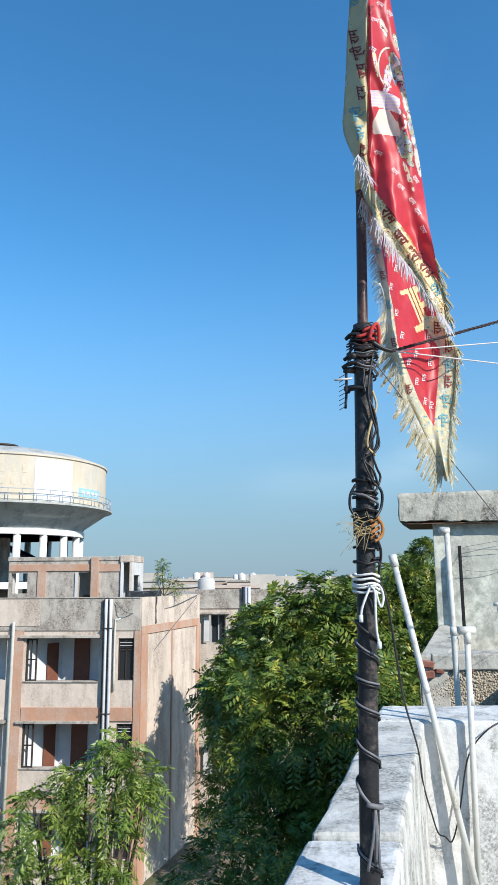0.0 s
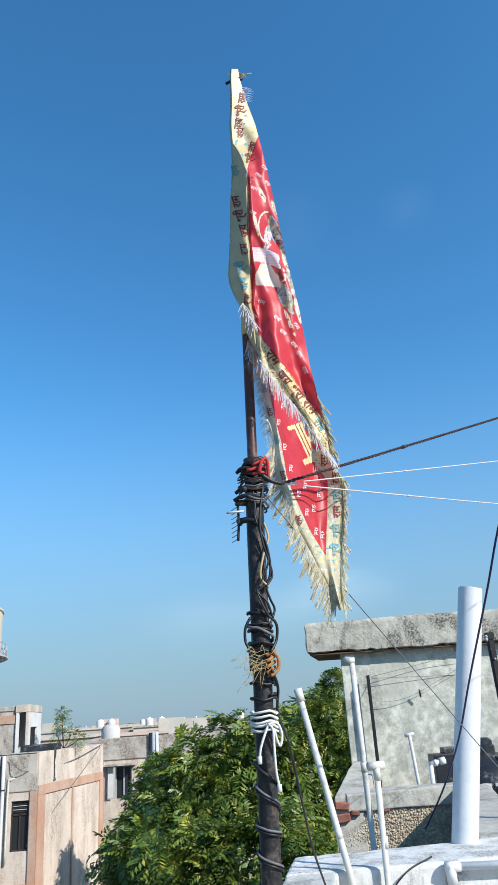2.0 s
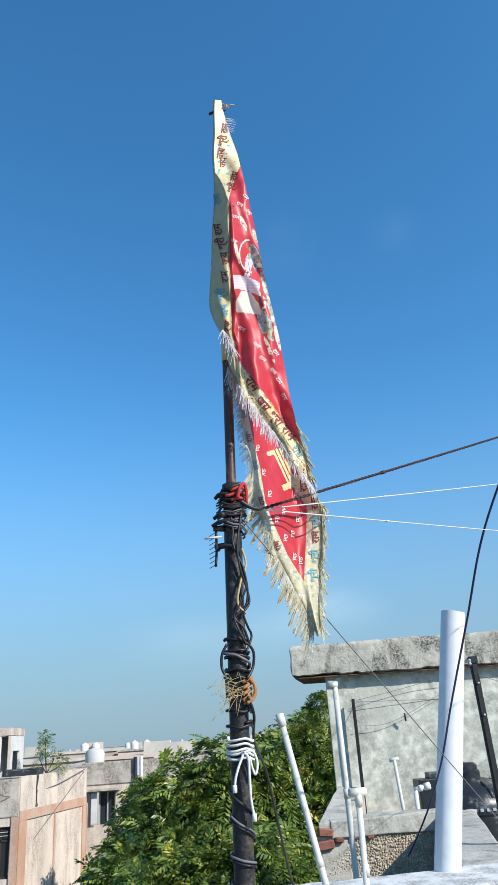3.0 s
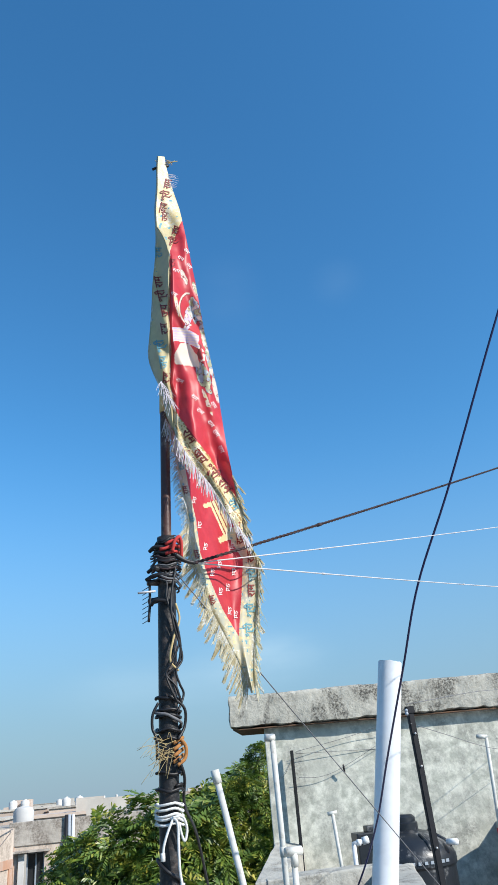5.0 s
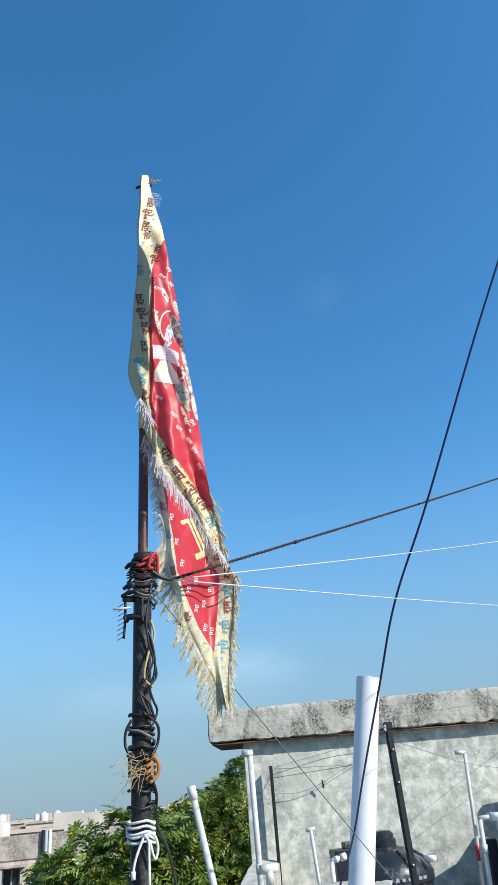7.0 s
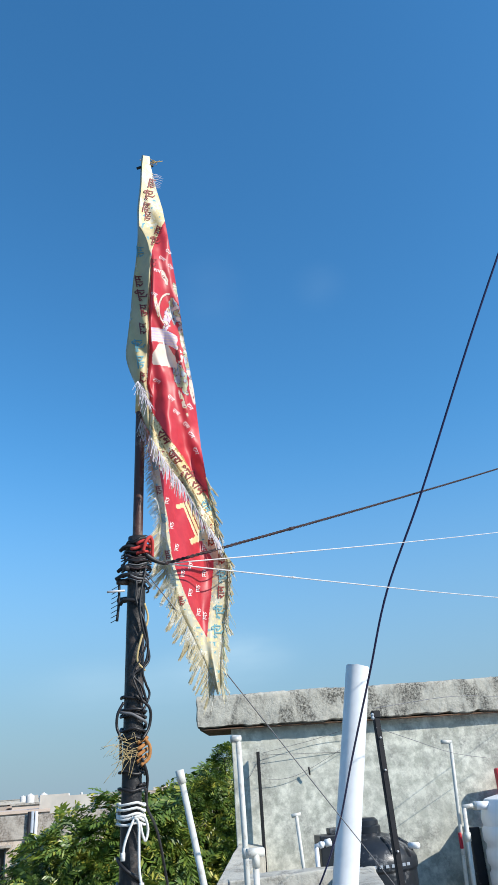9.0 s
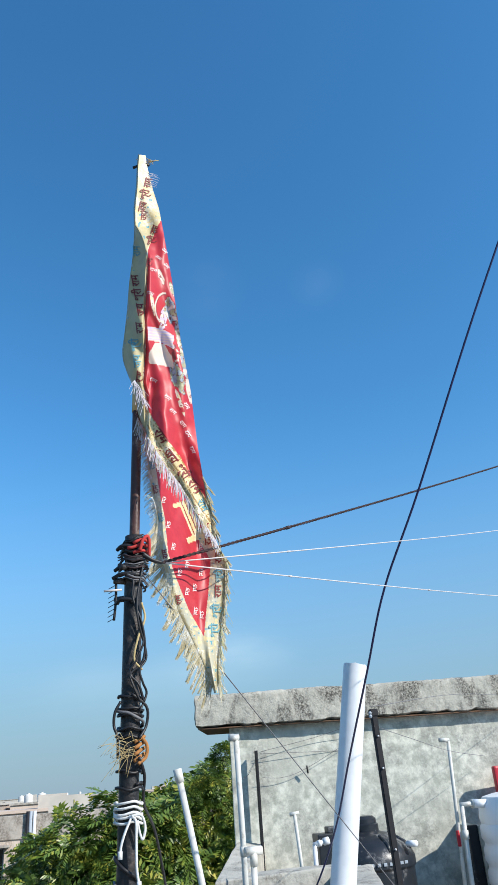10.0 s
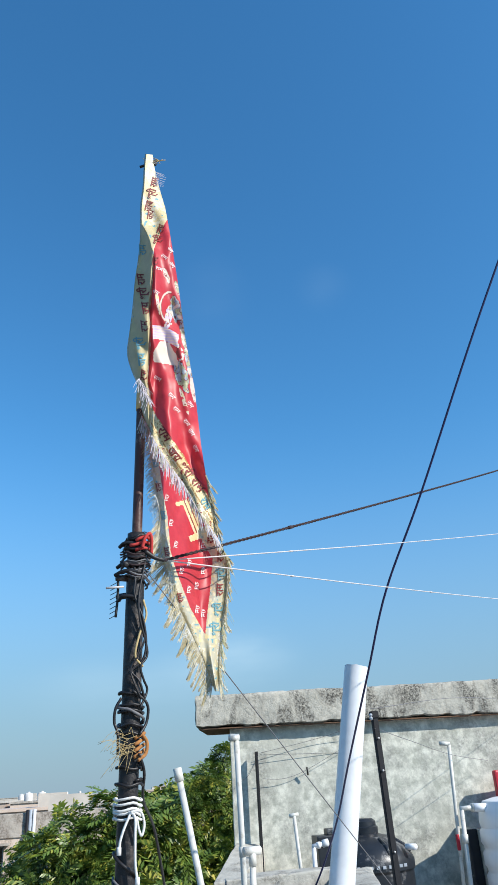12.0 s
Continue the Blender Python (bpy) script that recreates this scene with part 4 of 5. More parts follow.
post_box(p0, p1, 0.038, "shaft", BLACKIRON)
post_box(p1 - pd * 0.02, p1 + pd * 0.025, 0.05, "cap", BLACKIRON)
for k in (0.14, 0.33, 0.78):
    c = p1 - pd * k
    part("bolt", tube_mesh([c + Vector((0, -0.018, 0)), c + Vector((0, -0.030, 0))], 0.006, 8), STEELWIRE, post)
part("insulator", lathe_mesh([(0.007, 1.97), (0.012, 1.98), (0.007, 1.99), (0.012, 2.0), (0.006, 2.01)], (p1.x - 0.030, 4.98), 12), GREYPVC, post)

# black water tank
tank = thing("water_tank", (2.86, 7.55, 0.0), "black plastic water tank with a screw lid", "water tank")
TK = (2.86, 7.55)
prof = [(0.40, 0.0), (0.42, 0.05), (0.42, 0.2), (0.435, 0.22), (0.435, 0.3), (0.42, 0.32), (0.42, 0.5), (0.435, 0.52), (0.435, 0.6), (0.42, 0.62), (0.42, 0.86), (0.435, 0.88), (0.435, 0.95), (0.41, 1.00), (0.36, 1.06), (0.25, 1.125), (0.13, 1.16)]
part("body", lathe_mesh(prof, TK, 56), BLACKPLASTIC, tank)
part("lid", lathe_mesh([(0.135, 1.15), (0.135, 1.215), (0.12, 1.225), (0.118, 1.262), (0.09, 1.285), (0.0, 1.29)], TK, 40), BLACKPLASTIC, tank)
for k in range(8):
    a = 2 * math.pi * k / 8 + 0.2
    part("rib", tube_mesh([(TK[0] + r * math.cos(a), TK[1] + r * math.sin(a), z) for r, z in ((0.405, 1.0), (0.36, 1.06), (0.25, 1.125))], 0.018, 8), BLACKPLASTIC, tank)
for k in range(9):
    a = radians(-120 + 7.5 * k)
    c, s = math.cos(a), math.sin(a)
    part("lettering_bar", boxes_mesh([(TK[0] + 0.437 * c - 0.016, TK[0] + 0.437 * c + 0.014, TK[1] + 0.437 * s - 0.006, TK[1] + 0.437 * s + 0.004, 0.905, 0.93)], 0.002), GREYPVC, tank)
part("side_box", boxes_mesh([(2.33, 2.60, 7.30, 7.50, 0.80, 1.185), (2.44, 2.56, 7.34, 7.46, 1.18, 1.235)], 0.012), BLACKPLASTIC, tank)
part("inlet", tube_mesh([(3.14, 7.24, 1.05), (3.19, 7.15, 1.05)], 0.026, 12), WHITEPLASTIC, tank)
pipe("tank_tap_pipe", [(2.255, 7.2, 0.0), (2.258, 7.2, 0.8), (2.262, 7.2, 1.115)], 0.020, PVC, "short white tap pipe with an elbow beside the black tank", group="stair head pipes",
     caps=[("elbow", (2.250, 7.2, 1.113), (2.37, 7.2, 1.135), 0.020), ("tap", (2.345, 7.2, 1.13), (2.395, 7.2, 1.138), 0.031), ("collar", (2.29, 7.2, 1.12), (2.32, 7.2, 1.124), 0.027)])

# white water tank, a narrow dark block behind it, and a red drum
wt = thing("water_tank", (4.42, 7.05, 0.0), "white plastic water tank with horizontal ribs", "water tank")
prof = [(0.52, 0.0), (0.55, 0.04)]
for k in range(6):
    z = 0.1 + 0.18 * k
    prof += [(0.55, z), (0.57, z + 0.03), (0.57, z + 0.12), (0.55, z + 0.15)]
prof += [(0.56, 1.2), (0.545, 1.31), (0.50, 1.37), (0.40, 1.395), (0.25, 1.41)]
part("body", lathe_mesh(prof, (4.42, 7.05), 56), WHITEPLASTIC, wt)
part("lid", lathe_mesh([(0.24, 1.39), (0.24, 1.44), (0.1, 1.48), (0, 1.48)], (4.42, 7.05), 32), WHITEPLASTIC, wt)
part("inlet", tube_mesh([(3.78, 7.09, 1.33), (3.93, 7.08, 1.32)], 0.036, 14), WHITEPLASTIC, wt)
solid("plastic_board", boxes_mesh([(3.87, 3.975, 7.47, 7.53, 0.0, 1.13)], 0.01), BLACKPLASTIC, "narrow dark blue-black block behind the tank", "board")
solid("red_drum_lid", boxes_mesh([(4.375, 4.84, 7.66, 7.73, 0.0, 1.625)], 0.02), REDPLASTIC, "red plastic panel standing behind the white tank", "panel")

# lines strung across the stair head wall
for pts in ([(2.03, 8.05, 1.92), (2.6, 8.02, 2.02), (3.1, 7.9, 2.14)], [(2.03, 8.05, 1.68), (2.25, 8.05, 1.67), (2.5, 8.03, 1.74), (3.0, 7.95, 1.98)],
            [(2.03, 8.05, 1.9), (4.0, 8.05, 1.86), (7.0, 8.05, 1.84)], [(2.09, 4.97, 1.92), (2.6, 5.6, 1.86), (3.6, 7.0, 1.78), (4.4, 7.8, 1.72)],
            [(1.99, 8.13, 1.85), (1.9, 8.1, 1.72), (1.8, 8.06, 1.66)], [(2.09, 5.0, 2.04), (3.4, 6.2, 2.2), (5.2, 7.88, 2.27)]):
    solid("clothes_line", tube_mesh(spline(pts, 8), 0.0022, 6), GREYCABLE, "thin grey line strung before the stair head", "wire", "roof lines")
solid("line_knot", tube_mesh([(2.50, 8.02, 1.69), (2.49, 8.0, 1.76)], 0.009, 6), CABLE, "dark knot tied in the sagging line", "knot")


# ---- flagpole ----
PY = 2.13


def ax(z):
    """The pole's axis, which leans slightly."""
    return Vector((0.328 + 0.0225 * z, PY, z))


pole = thing("flagpole", ax(0.9), "black iron flagpole wound with cables and rope", "flagpole")
part("lower_pipe", tube_mesh([ax(z) for z in np.linspace(0.6, 2.255, 24)], 0.0232, 24), BLACKPAINT, pole)
part("upper_pipe", tube_mesh([ax(z) for z in np.linspace(2.2, 3.615, 20)], 0.0135, 20), BROWNPIPE, pole, "thin brown painted upper pipe")
part("collar", tube_mesh([ax(2.235), ax(2.262)], 0.0248, 24), BLACKPAINT, pole)
for a in (2.6, 3.4, 4.0):
    z = 2.10 + 0.05 * (a - 2.6)
    e = Vector((math.cos(a), math.sin(a), 0))
    part("clamp_bolt", tube_mesh([ax(z) + e * 0.02, ax(z) + e * 0.052], 0.008, 8), BLACKPAINT, pole)


def winding(z0, z1, turns, r, thick, phase=0.0, wob=0.0, name="cable_turn", m=CABLE, start=0.0):
    k = int(abs(turns) * 22) + 2
    pts = []
    for i in range(k):
        t = i / (k - 1)
        a = phase + 2 * math.pi * turns * t
        z = z0 + (z1 - z0) * t + wob * noise.noise(Vector((a, z0 * 9, 0)))
        p = ax(z)
        rr = r - 0.0050 + abs(wob) * 0.6 * (1 + noise.noise(Vector((a * 1.3, z0 * 5, 4))))
        pts.append(p + Vector((rr * math.cos(a), rr * math.sin(a), 0)))
    return part(name, tube_mesh(pts, thick, 7), m, pole)


# slanting turns down the pole, each a doubled cable
for z, dz in ((1.44, 0.05), (1.372, 0.022), (1.31, 0.035), (1.215, 0.055), (0.985, 0.06)):
    for o in (0.0, 0.0075):
        winding(z + dz / 2 + o, z - dz / 2 + o, 0.56, 0.0305, 0.0028, 3.05, 0.002, m=GREYCABLE if o else CABLE)
    winding(z - dz / 2, z - dz / 2 - 0.03, 0.5, 0.031, 0.0036, 6.4, 0.002)
winding(1.52, 1.46, 0.55, 0.031, 0.004, 3.1, 0.002)
winding(1.16, 1.11, 0.3, 0.031, 0.004, 3.0, 0.002, m=GREYCABLE)
winding(1.115, 1.10, 0.4, 0.032, 0.006, 4.4, 0.003, m=GREYCABLE)
for dx, z in ((-0.014, 0.98), (0.012, 0.985), (0.004, 1.0)):
    part("cable_tail", tube_mesh(spline([ax(1.105) + Vector((0.01, -0.033, 0)), ax(1.05) + Vector((0.01 + dx * 0.4, -0.036, 0)), ax(z) + Vector((0.006 + dx, -0.035, 0))], 5), 0.0035, 6), GREYCABLE, pole)
# tight turns in the middle
for z in (1.862, 1.835, 1.822, 1.79, 1.772, 1.70, 1.665):
    winding(z, z - 0.012, 1.15, 0.031, 0.0033, 2.8 + 9 * z, 0.007)
winding(1.85, 1.77, 1.4, 0.033, 0.0036, 0.4, 0.008, m=GREYCABLE)
part("cable_loop", tube_mesh(spline([ax(1.845) + Vector((-0.025, -0.02, 0)), ax(1.82) + Vector((-0.038, -0.022, 0)), ax(1.79) + Vector((-0.039, -0.02, 0)), ax(1.765) + Vector((-0.03, -0.025, 0)), ax(1.72) + Vector((-0.028, -0.022, 0))], 6), 0.0034, 8), CABLE, pole)
part("cable_loop", tube_mesh(spline([ax(1.86) + Vector((0.0, -0.034, 0)), ax(1.83) + Vector((0.036, -0.025, 0)), ax(1.79) + Vector((0.037, -0.02, 0)), ax(1.76) + Vector((0.02, -0.033, 0))], 6), 0.0036, 8), CABLE, pole)
# cables twisting down from the guy knot
for pts, r, m in (([(0.012, -0.03, 2.19), (-0.004, -0.036, 2.10), (0.02, -0.036, 2.03), (0.030, -0.03, 1.97), (0.022, -0.03, 1.93), (-0.004, -0.034, 1.905), (0.016, -0.036, 1.88), (0.030, -0.028, 1.84)], 0.0030, CABLE),
                  ([(0.022, -0.03, 2.18), (0.008, -0.04, 2.09), (0.012, -0.04, 2.03), (0.034, -0.026, 1.95), (0.018, -0.034, 1.915), (0.026, -0.03, 1.885), (0.036, -0.02, 1.86), (0.020, -0.032, 1.82)], 0.0029, CABLE),
                  ([(-0.006, -0.034, 2.17), (0.004, -0.036, 2.07), (0.026, -0.032, 1.99), (0.010, -0.036, 1.94), (-0.006, -0.034, 1.91), (0.004, -0.036, 1.875), (0.022, -0.032, 1.84)], 0.0027, CABLE),
                  ([(0.02, -0.026, 2.08), (0.029, -0.024, 2.04), (0.012, -0.036, 1.99), (0.004, -0.036, 1.94), (0.024, -0.03, 1.915)], 0.0028, STRAW)):
    part("cable_run", tube_mesh(spline([ax(z) + Vector((x, y, 0)) for x, y, z in pts], 8), r, 8), m, pole)
# bundle at the guy knot: red rag, dark cables, bolt ends
random.seed(3)
for k in range(32):
    z = 2.145 + 0.095 * k / 31
    winding(z, z + random.uniform(-0.035, 0.035), 0.62, 0.029 + random.uniform(0, 0.008), random.uniform(0.0012, 0.0027), random.uniform(2.6, 3.4), 0.012,
            m=random.choice((CABLE, CABLE, CABLE, ROPEWIRE, GREYCABLE)), name="lashing_turn")
for k in range(3):
    z = 2.212 + 0.012 * k
    winding(z, z + random.uniform(-0.025, 0.025), 0.28, 0.038, 0.0042, random.uniform(4.1, 4.6), 0.010, name="red_rag", m=REDCLOTH)
part("red_rag", tube_mesh(spline([ax(2.21) + Vector((0.012, -0.048, 0)), ax(2.235) + Vector((0.018, -0.05, 0)), ax(2.25) + Vector((0.03, -0.045, 0)), ax(2.235) + Vector((0.036, -0.04, 0)), ax(2.20) + Vector((0.037, -0.03, 0))], 7), 0.0045, 8), REDCLOTH, pole)
part("guy_knot", tube_mesh(spline([ax(2.205) + Vector((0.02, -0.035, 0)), ax(2.19) + Vector((0.045, -0.03, 0)), ax(2.185) + Vector((0.072, -0.02, 0))], 6), 0.0065, 8, 0.005), CABLE, pole)
for z, x in ((2.225, 0.05), (2.17, 0.055), (2.15, 0.06), (2.085, 0.045)):
    part("wire_stub", tube_mesh(spline([ax(z) + Vector((0.01, -0.034, 0)), ax(z) + Vector((-0.03, -0.03, 0.004)), ax(z - 0.004) + Vector((-x * 0.9, -0.015, 0))], 5), 0.005, 7), CABLE, pole)
part("wire_stub", tube_mesh(spline([ax(2.15) + Vector((-0.045, -0.01, 0)), ax(2.09) + Vector((-0.044, -0.01, 0)), ax(2.04) + Vector((-0.047, -0.01, 0))], 5), 0.0035, 6), CABLE, pole)
part("pale_tie", tube_mesh([ax(2.115) + Vector((-0.03, -0.02, 0)), ax(2.112) + Vector((-0.075, -0.02, 0))], 0.0028, 6), STEELWIRE, pole)
for k in range(8):
    a = ax(2.13 - 0.012 * k) + Vector((-0.045, -0.01, 0))
    part("bristle", tube_mesh([a, a + Vector((-0.018, 0, -0.010))], 0.0009, 4), CABLE, pole)
# orange rope and straw
for k in range(4):
    z = 1.715 + 0.013 * k
    winding(z, z + 0.012, 0.2, 0.034, 0.0042, 5.0, 0.006, name="orange_rope", m=ORANGEROPE)
part("orange_rope", tube_mesh(spline([ax(1.765) + Vector((0.024, -0.02, 0)), ax(1.745) + Vector((0.038, -0.025, 0)), ax(1.72) + Vector((0.036, -0.028, 0)), ax(1.705) + Vector((0.018, -0.036, 0))], 6), 0.0042, 8), ORANGEROPE, pole)
straws = []
for k in range(28):
    a = ax(1.74 + random.uniform(-0.02, 0.025)) + Vector((random.uniform(-0.02, 0.015), -0.036, 0))
    b = a + Vector((random.uniform(-0.06, -0.01), random.uniform(-0.012, 0.0), random.uniform(-0.06, 0.02)))
    straws.append(tube_mesh(spline([a, (a + b) / 2 + Vector((0, 0, random.uniform(0, 0.02))), b], 3), 0.0005, 4))
tagged(part("straw_tuft", join_meshes(straws), STRAW, pole, "frayed straw tuft"), kind="stuff")
# white rope tied with hanging ends
for k in range(5):
    z = 1.585 + 0.0095 * k
    winding(z + random.uniform(-0.004, 0.004), z + random.uniform(-0.004, 0.004), 1.05, 0.0325, 0.0029, 2.2 + 0.3 * k, 0.006, name="white_rope", m=WHITEROPE)
for pts, knob in (([(0.0, -0.038, 1.60), (0.014, -0.046, 1.59), (0.016, -0.044, 1.55), (0.018, -0.042, 1.50), (0.024, -0.042, 1.465)], True),
                  ([(0.006, -0.04, 1.60), (-0.008, -0.044, 1.57), (-0.016, -0.042, 1.545), (-0.018, -0.042, 1.525)], True),
                  ([(0.004, -0.042, 1.60), (0.026, -0.042, 1.60), (0.036, -0.036, 1.575), (0.031, -0.036, 1.552), (0.024, -0.036, 1.565), (0.018, -0.04, 1.59)], False)):
    q = [ax(z) + Vector((x, y, 0)) for x, y, z in pts]
    part("white_rope", tube_mesh(spline(q, 7), 0.0029, 8), WHITEROPE, pole)
    if knob:
        part("rope_knot", tube_mesh([q[-1] + Vector((0, 0, 0.008)), q[-1], q[-1] - Vector((0, 0, 0.008))], 0.0052, 8), WHITEROPE, pole)
part("top_tie", tube_mesh(spline([ax(3.565) + Vector((-0.034, -0.03, 0)), ax(3.58) + Vector((0, -0.036, 0)), ax(3.585) + Vector((0.018, -0.03, 0)), ax(3.61) + Vector((0.0, -0.018, 0))], 6), 0.005, 6), CABLE, pole)
for k in range(9):
    a = ax(3.615)
    part("thread", tube_mesh(spline([a, a + Vector((random.uniform(-0.02, 0.03), random.uniform(-0.02, 0.01), 0.012)), a + Vector((random.uniform(-0.04, 0.06), -0.01, random.uniform(-0.01, 0.04)))], 4), 0.0012, 4), STRAW, pole)

# ---- guy lines and loose cables ----
knot = ax(2.185) + Vector((0.072, -0.02, 0))
for end, r, m, label in (((3.4, 4.2, 3.585), 0.0052, ROPEWIRE, "brown twisted guy rope running from the flagpole"),
                         ((3.4, 4.3, 3.08), 0.0018, STEELWIRE, "thin pale guy wire running from the flagpole"),
                         ((3.4, 4.35, 2.55), 0.0019, STEELWIRE, "thin pale guy wire running from the flagpole")):
    e = Vector(end)
    g = thing("guy_wire", knot, label, "wire", "guy wires")
    pts = [knot.lerp(e, t) - Vector((0, 0, 0.012 * math.sin(math.pi * t))) for t in np.linspace(0, 1, 28)]
    if r > 0.004:
        # two strands laid round each other
        for ph in (0.0, math.pi):
            lay = []
            for i in range(700):
                u = i / 699
                lay.append(knot.lerp(e, u) - Vector((0, 0, 0.012 * math.sin(math.pi * u))) + Vector((0.0, math.cos(ph + 640 * u), math.sin(ph + 640 * u))) * 0.0022)
            part("strand", tube_mesh(lay, 0.0028, 5), m, g)
    else:
        part("line", tube_mesh(pts, r, 8), m, g)
    for t in (4, 11, 19):
        part("joint", tube_mesh([pts[t], pts[t].lerp(pts[t + 1], 0.12)], r * (1.15 if r > 0.004 else 1.7), 7), m, g)
solid("stay_wire", tube_mesh([ax(2.15) + Vector((0.03, -0.025, 0)), Vector((0.66, 2.4, 1.93)), Vector((1.27, 2.9, 1.32)), Vector((1.75, 3.3, 0.85)), Vector((2.56, 3.98, 0.02))], 0.0016, 6), GREYCABLE,
      "thin grey stay wire from the flagpole to the roof", "wire")
solid("hanging_cable", tube_mesh(spline([(2.73, 1.7, 5.6), (2.205, 2.25, 4.25), (1.873, 2.6, 3.41), (1.63, 2.9, 2.73), (1.49, 3.1, 2.35), (1.44, 3.3, 2.04), (1.452, 3.7, 1.71), (1.465, 4.0, 1.46), (1.462, 4.3, 1.24), (1.45, 4.6, 1.05), (1.44, 4.72, 0.975)], 8), 0.0047, 8), BLUECABLE,
      "dark blue cable hanging down across the roof to a ledge", "cable")
solid("loose_cable", tube_mesh(spline([ax(1.72) + Vector((0.02, -0.036, 0)), ax(1.68) + Vector((0.034, -0.02, 0)), (0.405, 2.2, 1.62), (0.45, 2.4, 1.545), (0.505, 2.65, 1.37), (0.561, 2.9, 1.204), (0.665, 3.3, 0.967), (0.73, 3.6, 0.763), (0.79, 3.78, 0.60), (0.837, 3.9, 0.481), (0.868, 3.9, 0.465), (0.899, 3.92, 0.438), (0.925, 3.92, 0.50), (0.95, 3.92, 0.602), (1.002, 3.93, 0.808), (1.105, 3.93, 0.925), (1.25, 4.0, 0.966)], 8), 0.0036, 7), CABLE,
      "loose black cable drooping from the pole over the parapet", "cable")

# ---- flag ----
RED = mat("red_satin", (0.68, 0.055, 0.070), (0.57, 0.040, 0.055), 40, 0.42, 0.06, trans=0.3)
GOLD = mat("cream_yellow_satin", (0.78, 0.63, 0.34), (0.66, 0.51, 0.25), 26, 0.5, 0.1, (0.66, 0.62, 0.50), 0.24, 11, trans=0.08)
PALE = mat("pale_pink_print", (0.80, 0.66, 0.56), (0.76, 0.60, 0.50), 40, 0.5, 0.05, trans=0.2)
LILAC = mat("lilac_print", (0.66, 0.55, 0.70), (0.58, 0.46, 0.64), 60, 0.5, 0.05, trans=0.2)
GREENP = mat("green_print", (0.20, 0.24, 0.11), (0.62, 0.58, 0.38), 110, 0.5, 0.05, trans=0.2)
BLUEP = mat("blue_print", (0.10, 0.20, 0.36), (0.60, 0.62, 0.56), 120, 0.5, 0.05, trans=0.2)
DARKRED = mat("dark_red_print", (0.22, 0.02, 0.02), (0.17, 0.02, 0.02), 40, 0.6, 0.0)
TEAL = mat("teal_print", (0.10, 0.27, 0.33), (0.14, 0.33, 0.38), 40, 0.6, 0.0)
OCHRE = mat("ochre_print", (0.42, 0.27, 0.10), (0.34, 0.20, 0.07), 60, 0.55, 0.05, trans=0.1)
# GOLD darkened: the folded border strip's shade is put into this colour
SHADEGOLD = mat("shaded_gold_satin", (0.56, 0.47, 0.25), (0.44, 0.38, 0.22), 30, 0.5, 0.1, trans=0.1)
FADED = mat("faded_cream_satin", (0.60, 0.52, 0.33), (0.47, 0.44, 0.33), 50, 0.5, 0.1, (0.42, 0.47, 0.44), 0.20, 40, trans=0.15, soft=0.2)
FRINGE = mat("tinsel_fringe", (0.46, 0.38, 0.20), (0.30, 0.26, 0.16), 90, 0.4, 0.1, (0.62, 0.62, 0.58), 0.2, 30)
PALE_TINSEL = mat("pale_tinsel", (0.66, 0.60, 0.42), (0.50, 0.45, 0.32), 90, 0.4, 0.1)
SILVER = mat("silver_fringe", (0.66, 0.62, 0.66), (0.50, 0.46, 0.50), 90, 0.35, 0.1)

UZ = (2.235, 2.32, 2.392, 2.455, 2.532, 2.603, 2.675, 2.754, 2.802, 2.861, 2.963, 3.069, 3.158, 3.249, 3.367, 3.466, 3.57, 3.63)
UL = (0.587, 0.536, 0.501, 0.457, 0.416, 0.386, 0.380, 0.350, 0.339, 0.346, 0.355, 0.361, 0.371, 0.376, 0.374, 0.383, 0.386, 0.392)
RZ = (2.25, 2.358, 2.511, 2.693, 2.868, 3.078, 3.28, 3.375, 3.472, 3.572, 3.63)
RR = (0.590, 0.570, 0.552, 0.538, 0.514, 0.494, 0.470, 0.457, 0.435, 0.418, 0.415)
LZ = (1.848, 1.926, 1.996, 2.053, 2.141, 2.202, 2.295, 2.392, 2.493, 2.634, 2.72)
LL = (0.568, 0.540, 0.509, 0.483, 0.458, 0.442, 0.435, 0.419, 0.407, 0.401, 0.40)
MZ = (1.848, 1.937, 2.02, 2.092, 2.182, 2.229, 2.325, 2.391, 2.564, 2.72)
MR = (0.577, 0.584, 0.594, 0.605, 0.616, 0.589, 0.566, 0.55, 0.528, 0.51)


def up_l(z):
    return sum(float(np.interp(z + o, UZ, UL)) for o in (-0.024, -0.012, 0.0, 0.012, 0.024)) / 5


def up_r(z):
    return float(np.interp(z, RZ, RR))


def up_edge(z):
    """Where the folded cream border ends and the red begins."""
    return float(np.interp(z, (2.6, 2.67, 2.71, 2.82, 2.945, 3.07, 3.2, 3.30, 3.34), (0.41, 0.41, 0.402, 0.410, 0.408, 0.416, 0.420, 0.452, 0.47)))


def lo_l(z):
    return float(np.interp(z, LZ, LL))


def lo_r(z):
    return float(np.interp(z, MZ, MR))


